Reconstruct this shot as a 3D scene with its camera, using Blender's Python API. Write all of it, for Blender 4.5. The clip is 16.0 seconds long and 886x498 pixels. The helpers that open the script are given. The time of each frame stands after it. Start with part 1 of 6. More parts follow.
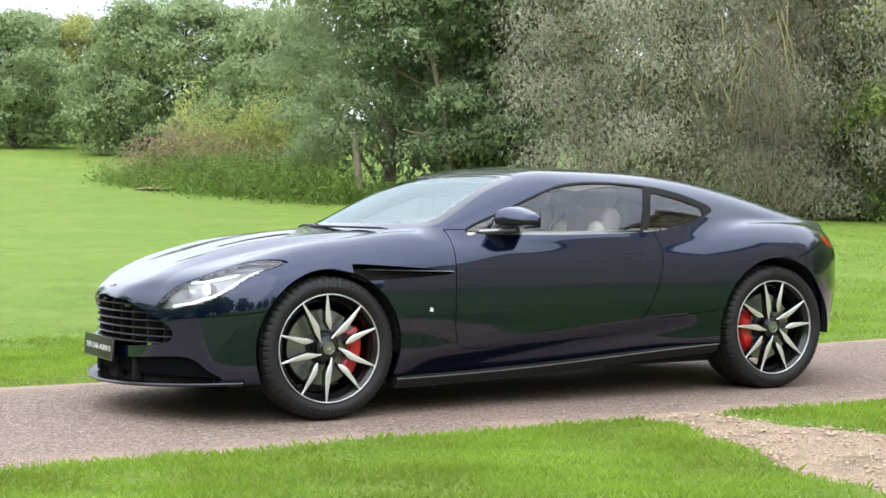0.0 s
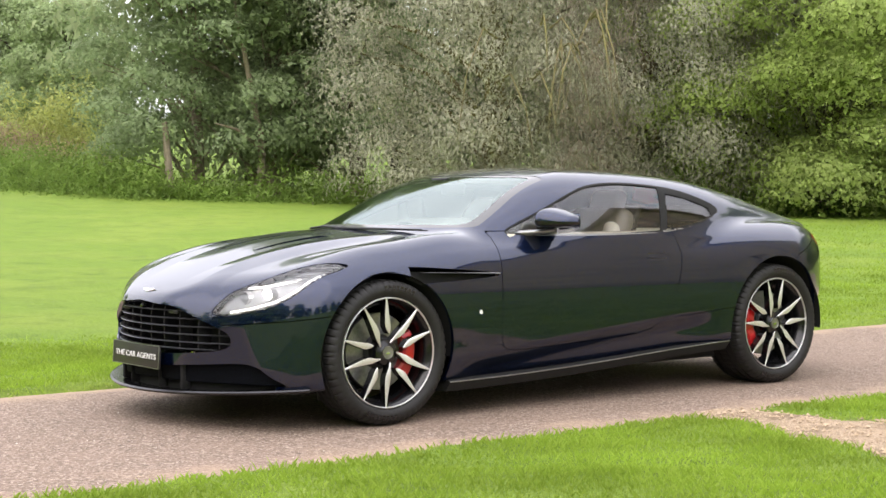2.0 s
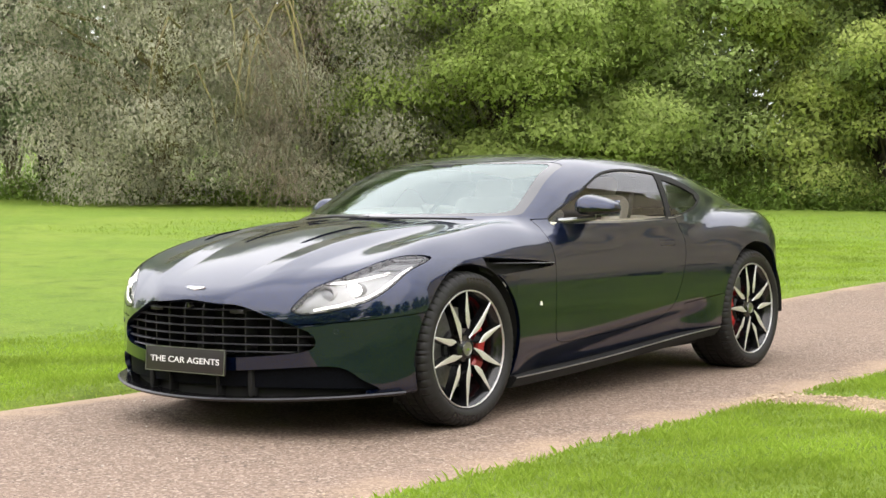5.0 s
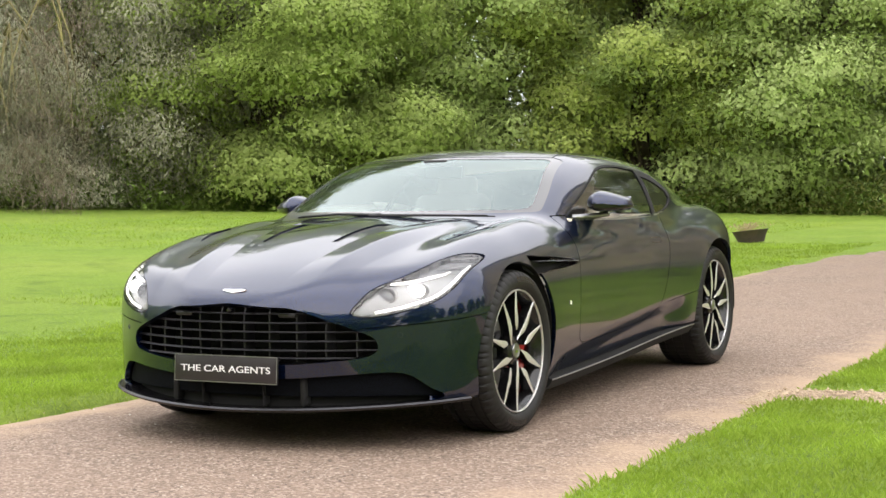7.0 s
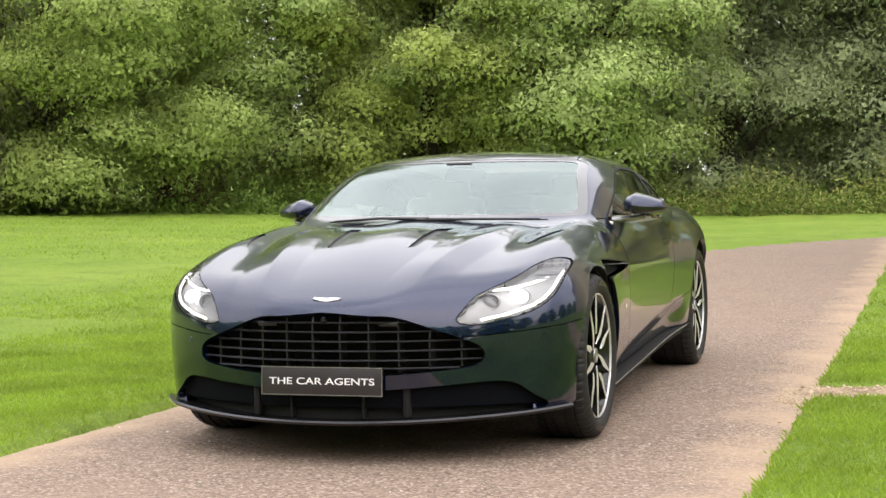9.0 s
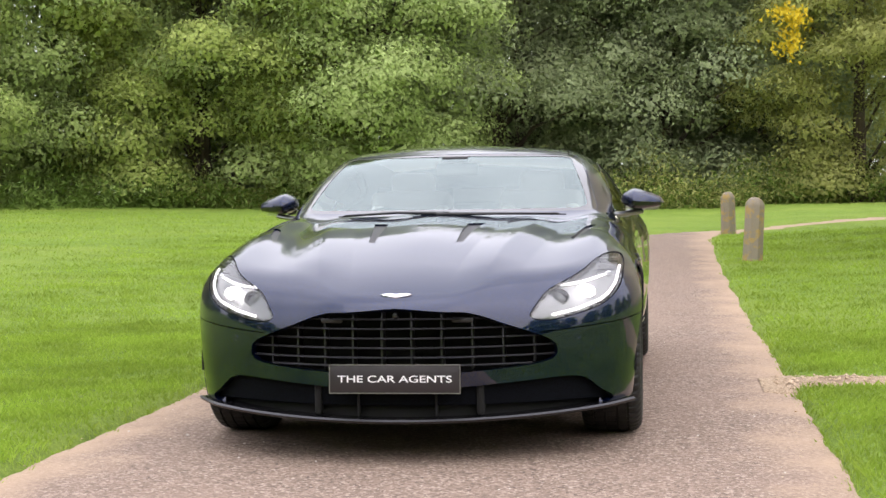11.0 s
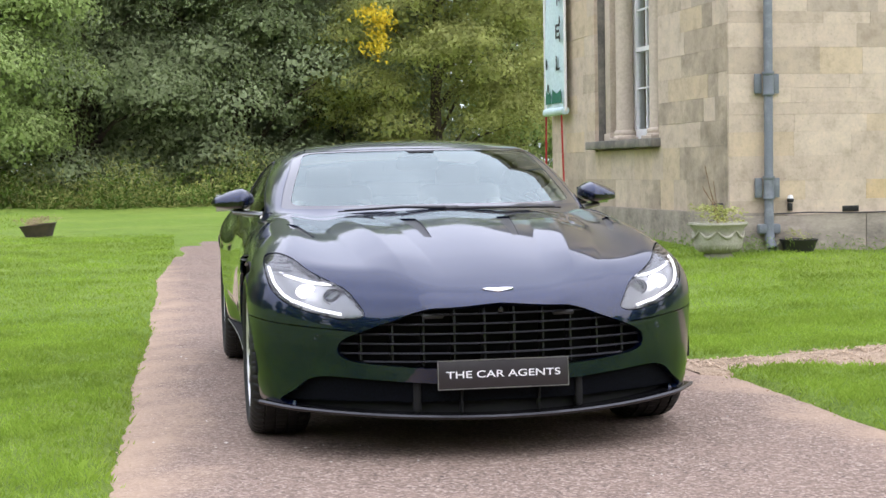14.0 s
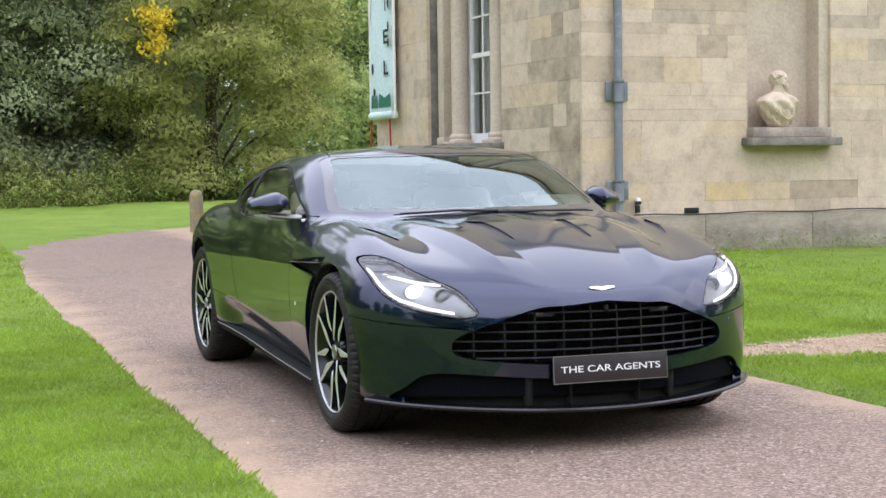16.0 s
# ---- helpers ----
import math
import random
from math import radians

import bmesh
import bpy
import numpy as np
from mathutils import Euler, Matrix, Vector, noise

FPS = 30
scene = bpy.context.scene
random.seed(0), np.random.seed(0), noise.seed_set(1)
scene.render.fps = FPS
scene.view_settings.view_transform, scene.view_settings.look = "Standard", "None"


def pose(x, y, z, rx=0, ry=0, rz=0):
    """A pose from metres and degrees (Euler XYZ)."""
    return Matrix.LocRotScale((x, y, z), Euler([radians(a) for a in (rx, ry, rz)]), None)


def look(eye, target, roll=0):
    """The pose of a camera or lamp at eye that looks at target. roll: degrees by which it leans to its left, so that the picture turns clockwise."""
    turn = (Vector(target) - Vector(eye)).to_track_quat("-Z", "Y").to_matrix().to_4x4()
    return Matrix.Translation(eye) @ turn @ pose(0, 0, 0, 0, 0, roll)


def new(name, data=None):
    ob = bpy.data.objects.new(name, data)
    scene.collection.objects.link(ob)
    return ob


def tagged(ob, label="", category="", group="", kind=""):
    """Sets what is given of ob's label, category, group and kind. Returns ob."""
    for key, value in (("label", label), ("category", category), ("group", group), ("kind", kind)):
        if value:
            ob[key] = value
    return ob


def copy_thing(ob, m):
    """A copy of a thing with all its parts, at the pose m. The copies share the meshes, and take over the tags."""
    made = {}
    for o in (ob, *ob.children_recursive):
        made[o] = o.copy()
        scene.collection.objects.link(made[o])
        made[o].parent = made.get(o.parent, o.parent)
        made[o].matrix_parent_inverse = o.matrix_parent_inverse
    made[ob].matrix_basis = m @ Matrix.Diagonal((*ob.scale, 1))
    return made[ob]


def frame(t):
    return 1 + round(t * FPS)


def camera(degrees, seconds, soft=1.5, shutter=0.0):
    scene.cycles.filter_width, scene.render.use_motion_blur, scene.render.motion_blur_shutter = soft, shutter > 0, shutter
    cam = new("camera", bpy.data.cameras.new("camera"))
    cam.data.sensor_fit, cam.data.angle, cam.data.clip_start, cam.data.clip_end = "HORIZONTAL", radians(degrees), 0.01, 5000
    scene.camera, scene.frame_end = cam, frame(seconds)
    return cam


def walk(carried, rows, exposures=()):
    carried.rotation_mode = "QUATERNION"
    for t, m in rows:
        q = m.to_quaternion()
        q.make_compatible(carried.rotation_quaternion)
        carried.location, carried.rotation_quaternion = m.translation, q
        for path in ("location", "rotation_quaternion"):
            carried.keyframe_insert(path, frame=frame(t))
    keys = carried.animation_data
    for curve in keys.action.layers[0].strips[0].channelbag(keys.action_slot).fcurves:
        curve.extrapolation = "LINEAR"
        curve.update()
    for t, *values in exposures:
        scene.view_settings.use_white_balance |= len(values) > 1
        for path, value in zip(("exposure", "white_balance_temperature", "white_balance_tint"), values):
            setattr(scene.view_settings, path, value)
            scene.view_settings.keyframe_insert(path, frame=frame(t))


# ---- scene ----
cam = camera(32.1, 16.0, soft=1.5)
PATH = [
    (0, (4.472, 7.892, 1.02), (3.533, 6.127, 0.974), -0.2),
    (0.5, (4.818, 7.78, 1.051), (3.817, 6.049, 1.002), -0.3),
    (1, (5.124, 7.591, 1.067), (4.058, 5.899, 1.014), -0.3),
    (1.5, (5.38, 7.351, 1.064), (4.251, 5.702, 1.009), -0.4),
    (2, (5.666, 7.094, 1.074), (4.471, 5.491, 1.017), -0.4),
    (2.5, (5.923, 6.836, 1.085), (4.668, 5.28, 1.027), -0.5),
    (3, (6.15, 6.523, 1.087), (4.834, 5.018, 1.027), -0.6),
    (5.5, (7.132, 4.851, 1.06), (5.508, 3.686, 0.989), -1.0),
    (6, (7.218, 4.485, 1.06), (5.544, 3.394, 0.988), -1.1),
    (6.5, (7.377, 4.152, 1.06), (5.653, 3.141, 0.987), -1.0),
    (7, (7.543, 3.786, 1.054), (5.773, 2.857, 0.982), -1.0),
    (7.5, (7.631, 3.386, 1.074), (5.823, 2.534, 0.999), -1.1),
    (8, (7.799, 3.033, 1.085), (5.955, 2.262, 1.009), -1.2),
    (10.5, (8.078, 1.384, 1.103), (6.117, 1.004, 1.018), -1.1),
    (11, (8.193, 1.034, 1.11), (6.215, 0.754, 1.021), -1.0),
    (11.5, (8.25, 0.627, 1.078), (6.259, 0.459, 0.992), -1.0),
    (12, (8.257, 0.194, 1.095), (6.26, 0.142, 1.002), -1.1),
    (12.5, (8.257, -0.208, 1.119), (6.26, -0.152, 1.022), -1.1),
    (13, (8.233, -0.564, 1.128), (6.241, -0.41, 1.029), -1.0),
    (13.5, (8.172, -0.897, 1.132), (6.19, -0.648, 1.03), -1.1),
    (14, (8.114, -1.262, 1.135), (6.148, -0.913, 1.031), -1.0),
    (14.5, (8.13, -1.65, 1.151), (6.181, -1.211, 1.045), -1.0),
    (15, (8.089, -2.046, 1.158), (6.162, -1.521, 1.051), -0.8),
    (15.5, (8.039, -2.448, 1.175), (6.138, -1.837, 1.066), -0.7),
    (16, (7.97, -2.818, 1.172), (6.096, -2.127, 1.065), -0.8),
]
walk(cam, [(t, look(eye, target, roll)) for t, eye, target, roll in PATH], [(0, .51, 6200, 13), (1, .60, 6800, 17), (3, .60, 6850, 17), (5.5, .58, 7000, 14), (8, .55, 7000, 14), (10.5, .48, 6800, 18), (12.5, .41, 6250, 20), (16, .35, 6100, 20)])

# ---- sky and sun: a bright overcast day ----
world = bpy.data.worlds.new("overcast_sky")
scene.world = world
world.use_nodes = True
wn, wl = world.node_tree.nodes, world.node_tree.links
wn.clear()
SUN_UP, SUN_ROUND = 41, 60
HORIZON, ZENITH = 1.25, 2.55
sky = wn.new("ShaderNodeTexSky")
sky.sky_type = "NISHITA"
sky.sun_disc = False
sky.sun_elevation, sky.sun_rotation = radians(SUN_UP), radians(SUN_ROUND)
sky.dust_density, sky.ozone_density = 3.0, 0.6
place = wn.new("ShaderNodeTexCoord")
cloud = wn.new("ShaderNodeTexNoise")
cloud.inputs["Scale"].default_value, cloud.inputs["Detail"].default_value = 2.4, 6.0
grey = wn.new("ShaderNodeValToRGB")
grey.color_ramp.elements[0].position, grey.color_ramp.elements[0].color = .30, (6.7, 7.2, 8.0, 1)
grey.color_ramp.elements[1].position, grey.color_ramp.elements[1].color = .72, (10.7, 11.2, 11.9, 1)
veil = wn.new("ShaderNodeMix")
veil.data_type = "RGBA"
veil.inputs["Factor"].default_value = .86
back = wn.new("ShaderNodeBackground")
back.inputs["Strength"].default_value = .10
wout = wn.new("ShaderNodeOutputWorld")
wl.new(place.outputs["Generated"], cloud.inputs["Vector"])
wl.new(cloud.outputs["Fac"], grey.inputs["Fac"])
# an overcast sky is about twice as bright overhead as at the horizon
upward = wn.new("ShaderNodeSeparateXYZ")
wl.new(place.outputs["Generated"], upward.inputs[0])
lift = wn.new("ShaderNodeMapRange")
lift.inputs["From Min"].default_value, lift.inputs["From Max"].default_value = 0.0, 1.0
lift.inputs["To Min"].default_value, lift.inputs["To Max"].default_value = HORIZON, ZENITH
wl.new(upward.outputs["Z"], lift.inputs["Value"])
dome = wn.new("ShaderNodeMix")
dome.data_type, dome.blend_type = "RGBA", "MULTIPLY"
dome.inputs["Factor"].default_value = 1.0
wl.new(grey.outputs["Color"], dome.inputs["A"])
wl.new(lift.outputs["Result"], dome.inputs["B"])
wl.new(sky.outputs["Color"], veil.inputs["A"])
wl.new(dome.outputs["Result"], veil.inputs["B"])
wl.new(veil.outputs["Result"], back.inputs["Color"])
wl.new(back.outputs["Background"], wout.inputs["Surface"])

sun = new("sun", bpy.data.lights.new("sun", "SUN"))
sun.data.energy, sun.data.angle, sun.data.color = 1.1, radians(100), (1, .96, .90)
sun.matrix_world = look((24, 14, 24), (0, 0, 0))


# ---- materials ----
def blank(name):
    m = bpy.data.materials.new(name)
    m.use_nodes = True
    nt = m.node_tree
    return m, nt, nt.nodes["Principled BSDF"]


def node(nt, kind, **given):
    n = nt.nodes.new(kind)
    for key, value in given.items():
        n.inputs[key.replace("_", " ")].default_value = value
    return n


def ramp_node(nt, fac, stops):
    r = nt.nodes.new("ShaderNodeValToRGB")
    e = r.color_ramp.elements
    while len(e) < len(stops):
        e.new(.5)
    for el, (pos, col) in zip(e, stops):
        el.position, el.color = pos, (*col, 1)
    nt.links.new(fac, r.inputs["Fac"])
    return r.outputs["Color"]


def mixed(nt, fac, a, b, how="MIX"):
    m = nt.nodes.new("ShaderNodeMix")
    m.data_type, m.blend_type = "RGBA", how
    for sock, v in (("Factor", fac), ("A", a), ("B", b)):
        if isinstance(v, (int, float)):
            m.inputs[sock].default_value = v
        elif isinstance(v, tuple):
            m.inputs[sock].default_value = (*v, 1)
        else:
            nt.links.new(v, m.inputs[sock])
    return m.outputs["Result"]


def noise_fac(nt, scale, detail=4.0, rough=.55, coord="Object"):
    c = nt.nodes.new("ShaderNodeTexCoord")
    n = node(nt, "ShaderNodeTexNoise", Scale=scale, Detail=detail, Roughness=rough)
    nt.links.new(c.outputs[coord], n.inputs["Vector"])
    return n.outputs["Fac"]


def bumped(nt, bsdf, fac, strength, distance):
    b = node(nt, "ShaderNodeBump", Strength=strength, Distance=distance)
    nt.links.new(fac, b.inputs["Height"])
    nt.links.new(b.outputs["Normal"], bsdf.inputs["Normal"])


def plain(name, colour, rough=.5, metal=0.0, coat=0.0, vary=.12, scale=30.0, bump=0.0):
    """A surface with a little grain and wear of its own."""
    m, nt, p = blank(name)
    f = noise_fac(nt, scale)
    lo, hi = tuple(c * (1 - vary) for c in colour), tuple(min(1, c * (1 + vary)) for c in colour)
    nt.links.new(ramp_node(nt, f, [(.3, lo), (.7, hi)]), p.inputs["Base Color"])
    p.inputs["Roughness"].default_value, p.inputs["Metallic"].default_value = rough, metal
    p.inputs["Coat Weight"].default_value, p.inputs["Coat Roughness"].default_value = coat, .03
    if bump:
        bumped(nt, p, f, bump, .004)
    return m


def paint_material():
    m, nt, p = blank("navy_metallic_paint")
    c = nt.nodes.new("ShaderNodeTexCoord")
    v = node(nt, "ShaderNodeTexVoronoi", Scale=900.0)
    nt.links.new(c.outputs["Object"], v.inputs["Vector"])
    col = ramp_node(nt, v.outputs["Color"], [(.2, (.0023, .0068, .027)), (.8, (.0052, .0145, .052))])
    nt.links.new(col, p.inputs["Base Color"])
    p.inputs["Metallic"].default_value, p.inputs["Roughness"].default_value = .80, .28
    p.inputs["Specular IOR Level"].default_value = .05
    p.inputs["Coat Weight"].default_value, p.inputs["Coat Roughness"].default_value = 1.0, .015
    p.inputs["Coat IOR"].default_value = 1.60
    return m


def glass_material(name, tint, ior=1.5, sheen=(1, 1, 1)):
    m = bpy.data.materials.new(name)
    m.use_nodes = True
    nt = m.node_tree
    nt.nodes.clear()
    out = nt.nodes.new("ShaderNodeOutputMaterial")
    clear = nt.nodes.new("ShaderNodeBsdfTransparent")
    clear.inputs["Color"].default_value = (*tint, 1)
    gloss = nt.nodes.new("ShaderNodeBsdfGlossy")
    gloss.inputs["Roughness"].default_value = 0.0
    gloss.inputs["Color"].default_value = (*sheen, 1)
    fres = node(nt, "ShaderNodeFresnel", IOR=ior)
    mx = nt.nodes.new("ShaderNodeMixShader")
    nt.links.new(fres.outputs[0], mx.inputs[0])
    nt.links.new(clear.outputs[0], mx.inputs[1])
    nt.links.new(gloss.outputs[0], mx.inputs[2])
    nt.links.new(mx.outputs[0], out.inputs["Surface"])
    return m


def glow_material(name, colour, strength):
    m, nt, p = blank(name)
    p.inputs["Base Color"].default_value = (*colour, 1)
    p.inputs["Emission Color"].default_value = (*colour, 1)
    p.inputs["Emission Strength"].default_value = strength
    return m


PAINT = paint_material()
GLASS = glass_material("tinted_car_glass", (.95, .97, .96), 1.7)
SCREEN_GLASS = glass_material("coated_windscreen_glass", (.70, .84, .82), 2.6, (.84, .97, .95))
LENS = glass_material("clear_lamp_lens", (.94, .95, .96), 1.5)
WINDOW_GLASS = glass_material("old_window_glass", (.8, .84, .83), 1.5)
GLOSS_BLACK = plain("gloss_black_trim", (.006, .006, .007), .22, 0, .15)
FRIT = plain("black_printed_glass_edge", (.004, .004, .004), .3, 0, 1.0)
FRIT.node_tree.nodes["Principled BSDF"].inputs["Coat IOR"].default_value = 1.7
SATIN_BLACK = plain("satin_black_plastic", (.012, .012, .013), .42)
MATT_BLACK = plain("matt_black_liner", (.006, .006, .006), .9)
SILVER = plain("machined_alloy", (.74, .74, .725), .42, .75, 0, .06, 120)
CHROME = plain("bright_chrome", (.75, .76, .78), .10, 1.0, 0, .03)
GREYMETAL = plain("brake_disc_steel", (.30, .30, .30), .35, .9, 0, .15, 60)
RED = plain("red_caliper_enamel", (.55, .010, .012), .28, 0, .5)
TAIL_RED = plain("red_lamp_plastic", (.45, .015, .012), .12, 0, .8)
RUBBER = plain("tyre_rubber", (.0075, .0073, .0070), .66, 0, 0, .35, 60, .2)
SEAT_BROWN = plain("dark_umber_leather", (.26, .23, .195), .5, 0, 0, .12, 40, .1)
CREAM = plain("cream_leather", (.72, .66, .56), .5, 0, 0, .06, 40, .1)
DARK_TRIM = plain("dark_cabin_trim", (.02, .02, .022), .6)
PLATE_BLACK = plain("dark_plate_face", (.020, .016, .018), .42, 0, .1)
WHITE_INK = plain("white_lettering", (.82, .82, .82), .45, 0, 0, .02)
LAMP_GLOW = glow_material("headlamp_glow", (1, .98, .95), 8.0)
DRL_GLOW = glow_material("daylight_strip_glow", (1, .99, .97), 1.1)
LAMP_BOWL = plain("lamp_housing_silver", (.34, .345, .35), .36, .4, 0, .1)
LAMP_DARK = plain("lamp_housing_grey", (.12, .12, .125), .35, .4, 0, .1)


# ---- materials of the place ----
def lawn_material():
    m, nt, p = blank("mown_lawn")
    fine = noise_fac(nt, 45.0, 6, .7)
    broad = noise_fac(nt, .35, 4, .6)
    patch = noise_fac(nt, 2.3, 8, .7)
    a = ramp_node(nt, fine, [(.28, (.060, .115, .016)), (.5, (.165, .265, .034)), (.72, (.290, .395, .065))])
    b = mixed(nt, ramp_node(nt, broad, [(.42, (0, 0, 0)), (.66, (.40, .40, .40))]), a, (.28, .34, .065))
    c = mixed(nt, ramp_node(nt, patch, [(.50, (0, 0, 0)), (.70, (.8, .8, .8))]), b, (.105, .165, .026))
    nt.links.new(c, p.inputs["Base Color"])
    p.inputs["Roughness"].default_value = .85
    p.inputs["Specular IOR Level"].default_value = .2
    bumped(nt, p, fine, .9, .03)
    return m


def road_material():
    m, nt, p = blank("worn_pink_tarmac")
    c = nt.nodes.new("ShaderNodeTexCoord")
    v = node(nt, "ShaderNodeTexVoronoi", Scale=92.0)
    nt.links.new(c.outputs["Object"], v.inputs["Vector"])
    chips = ramp_node(nt, v.outputs["Color"], [(.0, (.045, .030, .023)), (.35, (.150, .106, .078)), (.7, (.27, .198, .150)), (.97, (.46, .38, .31))])
    broad = noise_fac(nt, .9, 5, .65)
    tone = mixed(nt, ramp_node(nt, broad, [(.35, (0, 0, 0)), (.7, (.5, .5, .5))]), chips, (.27, .19, .14))
    x = nt.nodes.new("ShaderNodeSeparateXYZ")
    nt.links.new(c.outputs["Object"], x.inputs[0])
    # sandy grit gathers along both edges
    edge = nt.nodes.new("ShaderNodeMath")
    edge.operation = "ABSOLUTE"
    shift = nt.nodes.new("ShaderNodeMath")
    shift.operation = "SUBTRACT"
    shift.inputs[1].default_value = .13
    nt.links.new(x.outputs["Y"], shift.inputs[0])
    nt.links.new(shift.outputs[0], edge.inputs[0])
    wob = node(nt, "ShaderNodeMath")
    wob.operation = "MULTIPLY_ADD"
    wob.inputs[1].default_value, wob.inputs[2].default_value = .9, -.45
    nt.links.new(noise_fac(nt, 2.2, 4), wob.inputs[0])
    add = nt.nodes.new("ShaderNodeMath")
    nt.links.new(edge.outputs[0], add.inputs[0])
    nt.links.new(wob.outputs[0], add.inputs[1])
    mp = node(nt, "ShaderNodeMapRange")
    mp.inputs["From Min"].default_value, mp.inputs["From Max"].default_value = 1.22, 1.62
    mp.inputs["To Max"].default_value = .75
    nt.links.new(add.outputs[0], mp.inputs["Value"])
    nt.links.new(mixed(nt, mp.outputs["Result"], tone, (.42, .30, .20)), p.inputs["Base Color"])
    p.inputs["Roughness"].default_value = .9
    bumped(nt, p, v.outputs["Distance"], .55, .006)
    return m


def gravel_material():
    m, nt, p = blank("sandy_gravel")
    c = nt.nodes.new("ShaderNodeTexCoord")
    v = node(nt, "ShaderNodeTexVoronoi", Scale=150.0)
    nt.links.new(c.outputs["Object"], v.inputs["Vector"])
    a = ramp_node(nt, v.outputs["Color"], [(.0, (.17, .115, .068)), (.5, (.32, .232, .145)), (.9, (.50, .39, .28))])
    nt.links.new(mixed(nt, ramp_node(nt, noise_fac(nt, 2.0), [(.5, (0, 0, 0)), (.62, (.85, .85, .85))]), a, (.16, .11, .062)), p.inputs["Base Color"])
    p.inputs["Roughness"].default_value = .9
    bumped(nt, p, v.outputs["Distance"], .7, .004)
    return m


def leaf_material(name, dark, mid, light, patch=1.7, thin=.45):
    """Leaves that differ one by one and bough by bough, and let some light through."""
    m = bpy.data.materials.new(name)
    m.use_nodes = True
    nt = m.node_tree
    nt.nodes.clear()
    geo = nt.nodes.new("ShaderNodeNewGeometry")
    dark, light = (tuple(.40 * a + .60 * b for a, b in zip(q, mid)) for q in (dark, light))
    one = ramp_node(nt, geo.outputs["Random Per Island"], [(.0, dark), (.5, mid), (1.0, light)])
    bough = ramp_node(nt, noise_fac(nt, patch, 3, .5), [(.35, tuple(c * .55 for c in mid)), (.65, tuple(min(1, c * 1.5) for c in mid))])
    col = mixed(nt, .45, one, bough)
    d = nt.nodes.new("ShaderNodeBsdfPrincipled")
    d.inputs["Roughness"].default_value, d.inputs["Specular IOR Level"].default_value = .6, .14
    t = nt.nodes.new("ShaderNodeBsdfTranslucent")
    mx = nt.nodes.new("ShaderNodeMixShader")
    mx.inputs[0].default_value = thin
    out = nt.nodes.new("ShaderNodeOutputMaterial")
    nt.links.new(col, d.inputs["Base Color"])
    nt.links.new(col, t.inputs["Color"])
    nt.links.new(d.outputs[0], mx.inputs[1])
    nt.links.new(t.outputs[0], mx.inputs[2])
    nt.links.new(mx.outputs[0], out.inputs["Surface"])
    return m


def ashlar_material(name, stops, dirt, lo=.55, hi=.78, most=.6):
    """Sawn stone that differs block by block, with stains that run across the joints."""
    m, nt, p = blank(name)
    info = nt.nodes.new("ShaderNodeObjectInfo")
    base = ramp_node(nt, info.outputs["Random"], stops)
    geo = nt.nodes.new("ShaderNodeNewGeometry")
    n = node(nt, "ShaderNodeTexNoise", Scale=1.5, Detail=8.0, Roughness=.7)
    f = node(nt, "ShaderNodeTexNoise", Scale=30.0, Detail=6.0, Roughness=.75)
    g = node(nt, "ShaderNodeTexNoise", Scale=5.0, Detail=6.0, Roughness=.7)
    for t in (n, f, g):
        nt.links.new(geo.outputs["Position"], t.inputs["Vector"])
    stain = mixed(nt, ramp_node(nt, n.outputs["Fac"], [(lo, (0, 0, 0)), (hi, (most, most, most))]), base, dirt)
    tone = mixed(nt, 1.0, stain, ramp_node(nt, g.outputs["Fac"], [(.28, (.74, .72, .68)), (.5, (.97, .97, .97)), (.7, (1.12, 1.10, 1.06))]), "MULTIPLY")
    grain = mixed(nt, 1.0, tone, ramp_node(nt, f.outputs["Fac"], [(.27, (.70, .68, .64)), (.42, (1, 1, 1)), (.72, (1.10, 1.09, 1.08))]), "MULTIPLY")
    nt.links.new(grain, p.inputs["Base Color"])
    p.inputs["Roughness"].default_value = .88
    bumped(nt, p, f.outputs["Fac"], .45, .006)
    return m


def stained(name, clean, dirt, scale, lo=.45, hi=.65, rough=.85, bump=.3, metal=0.0):
    """A surface with a second colour spread over it in patches."""
    m, nt, p = blank(name)
    f = noise_fac(nt, scale, 6, .65)
    g = noise_fac(nt, scale * 12, 4, .6)
    a = mixed(nt, ramp_node(nt, f, [(lo, (0, 0, 0)), (hi, (1, 1, 1))]), clean, dirt)
    nt.links.new(mixed(nt, .25, a, ramp_node(nt, g, [(.3, tuple(c * .5 for c in clean)), (.7, tuple(min(1, c * 1.35) for c in clean))])), p.inputs["Base Color"])
    p.inputs["Roughness"].default_value, p.inputs["Metallic"].default_value = rough, metal
    bumped(nt, p, g, bump, .005)
    return m


LAWN, ROAD, GRAVEL = lawn_material(), road_material(), gravel_material()
BLADE = leaf_material("grass_blade", (.04, .10, .008), (.27, .395, .048), (.60, .70, .20), 1.2, .5)
MAPLE_LEAF = leaf_material("maple_leaf", (.25, .33, .12), (.455, .560, .220), (.63, .73, .31))
LIME_LEAF = leaf_material("bright_maple_leaf", (.20, .26, .08), (.400, .500, .160), (.63, .72, .26))
DARK_LEAF = leaf_material("dark_oak_leaf", (.20, .25, .13), (.365, .430, .230), (.53, .58, .34))
PALE_LIME_LEAF = leaf_material("pale_yellow_green_leaf", (.24, .30, .07), (.47, .555, .175), (.68, .75, .26))
OLIVE_LEAF = leaf_material("olive_leaf", (.21, .24, .075), (.43, .455, .155), (.62, .62, .25))
WILLOW_LEAF = leaf_material("grey_willow_leaf", (.27, .27, .19), (.45, .445, .325), (.62, .61, .48))
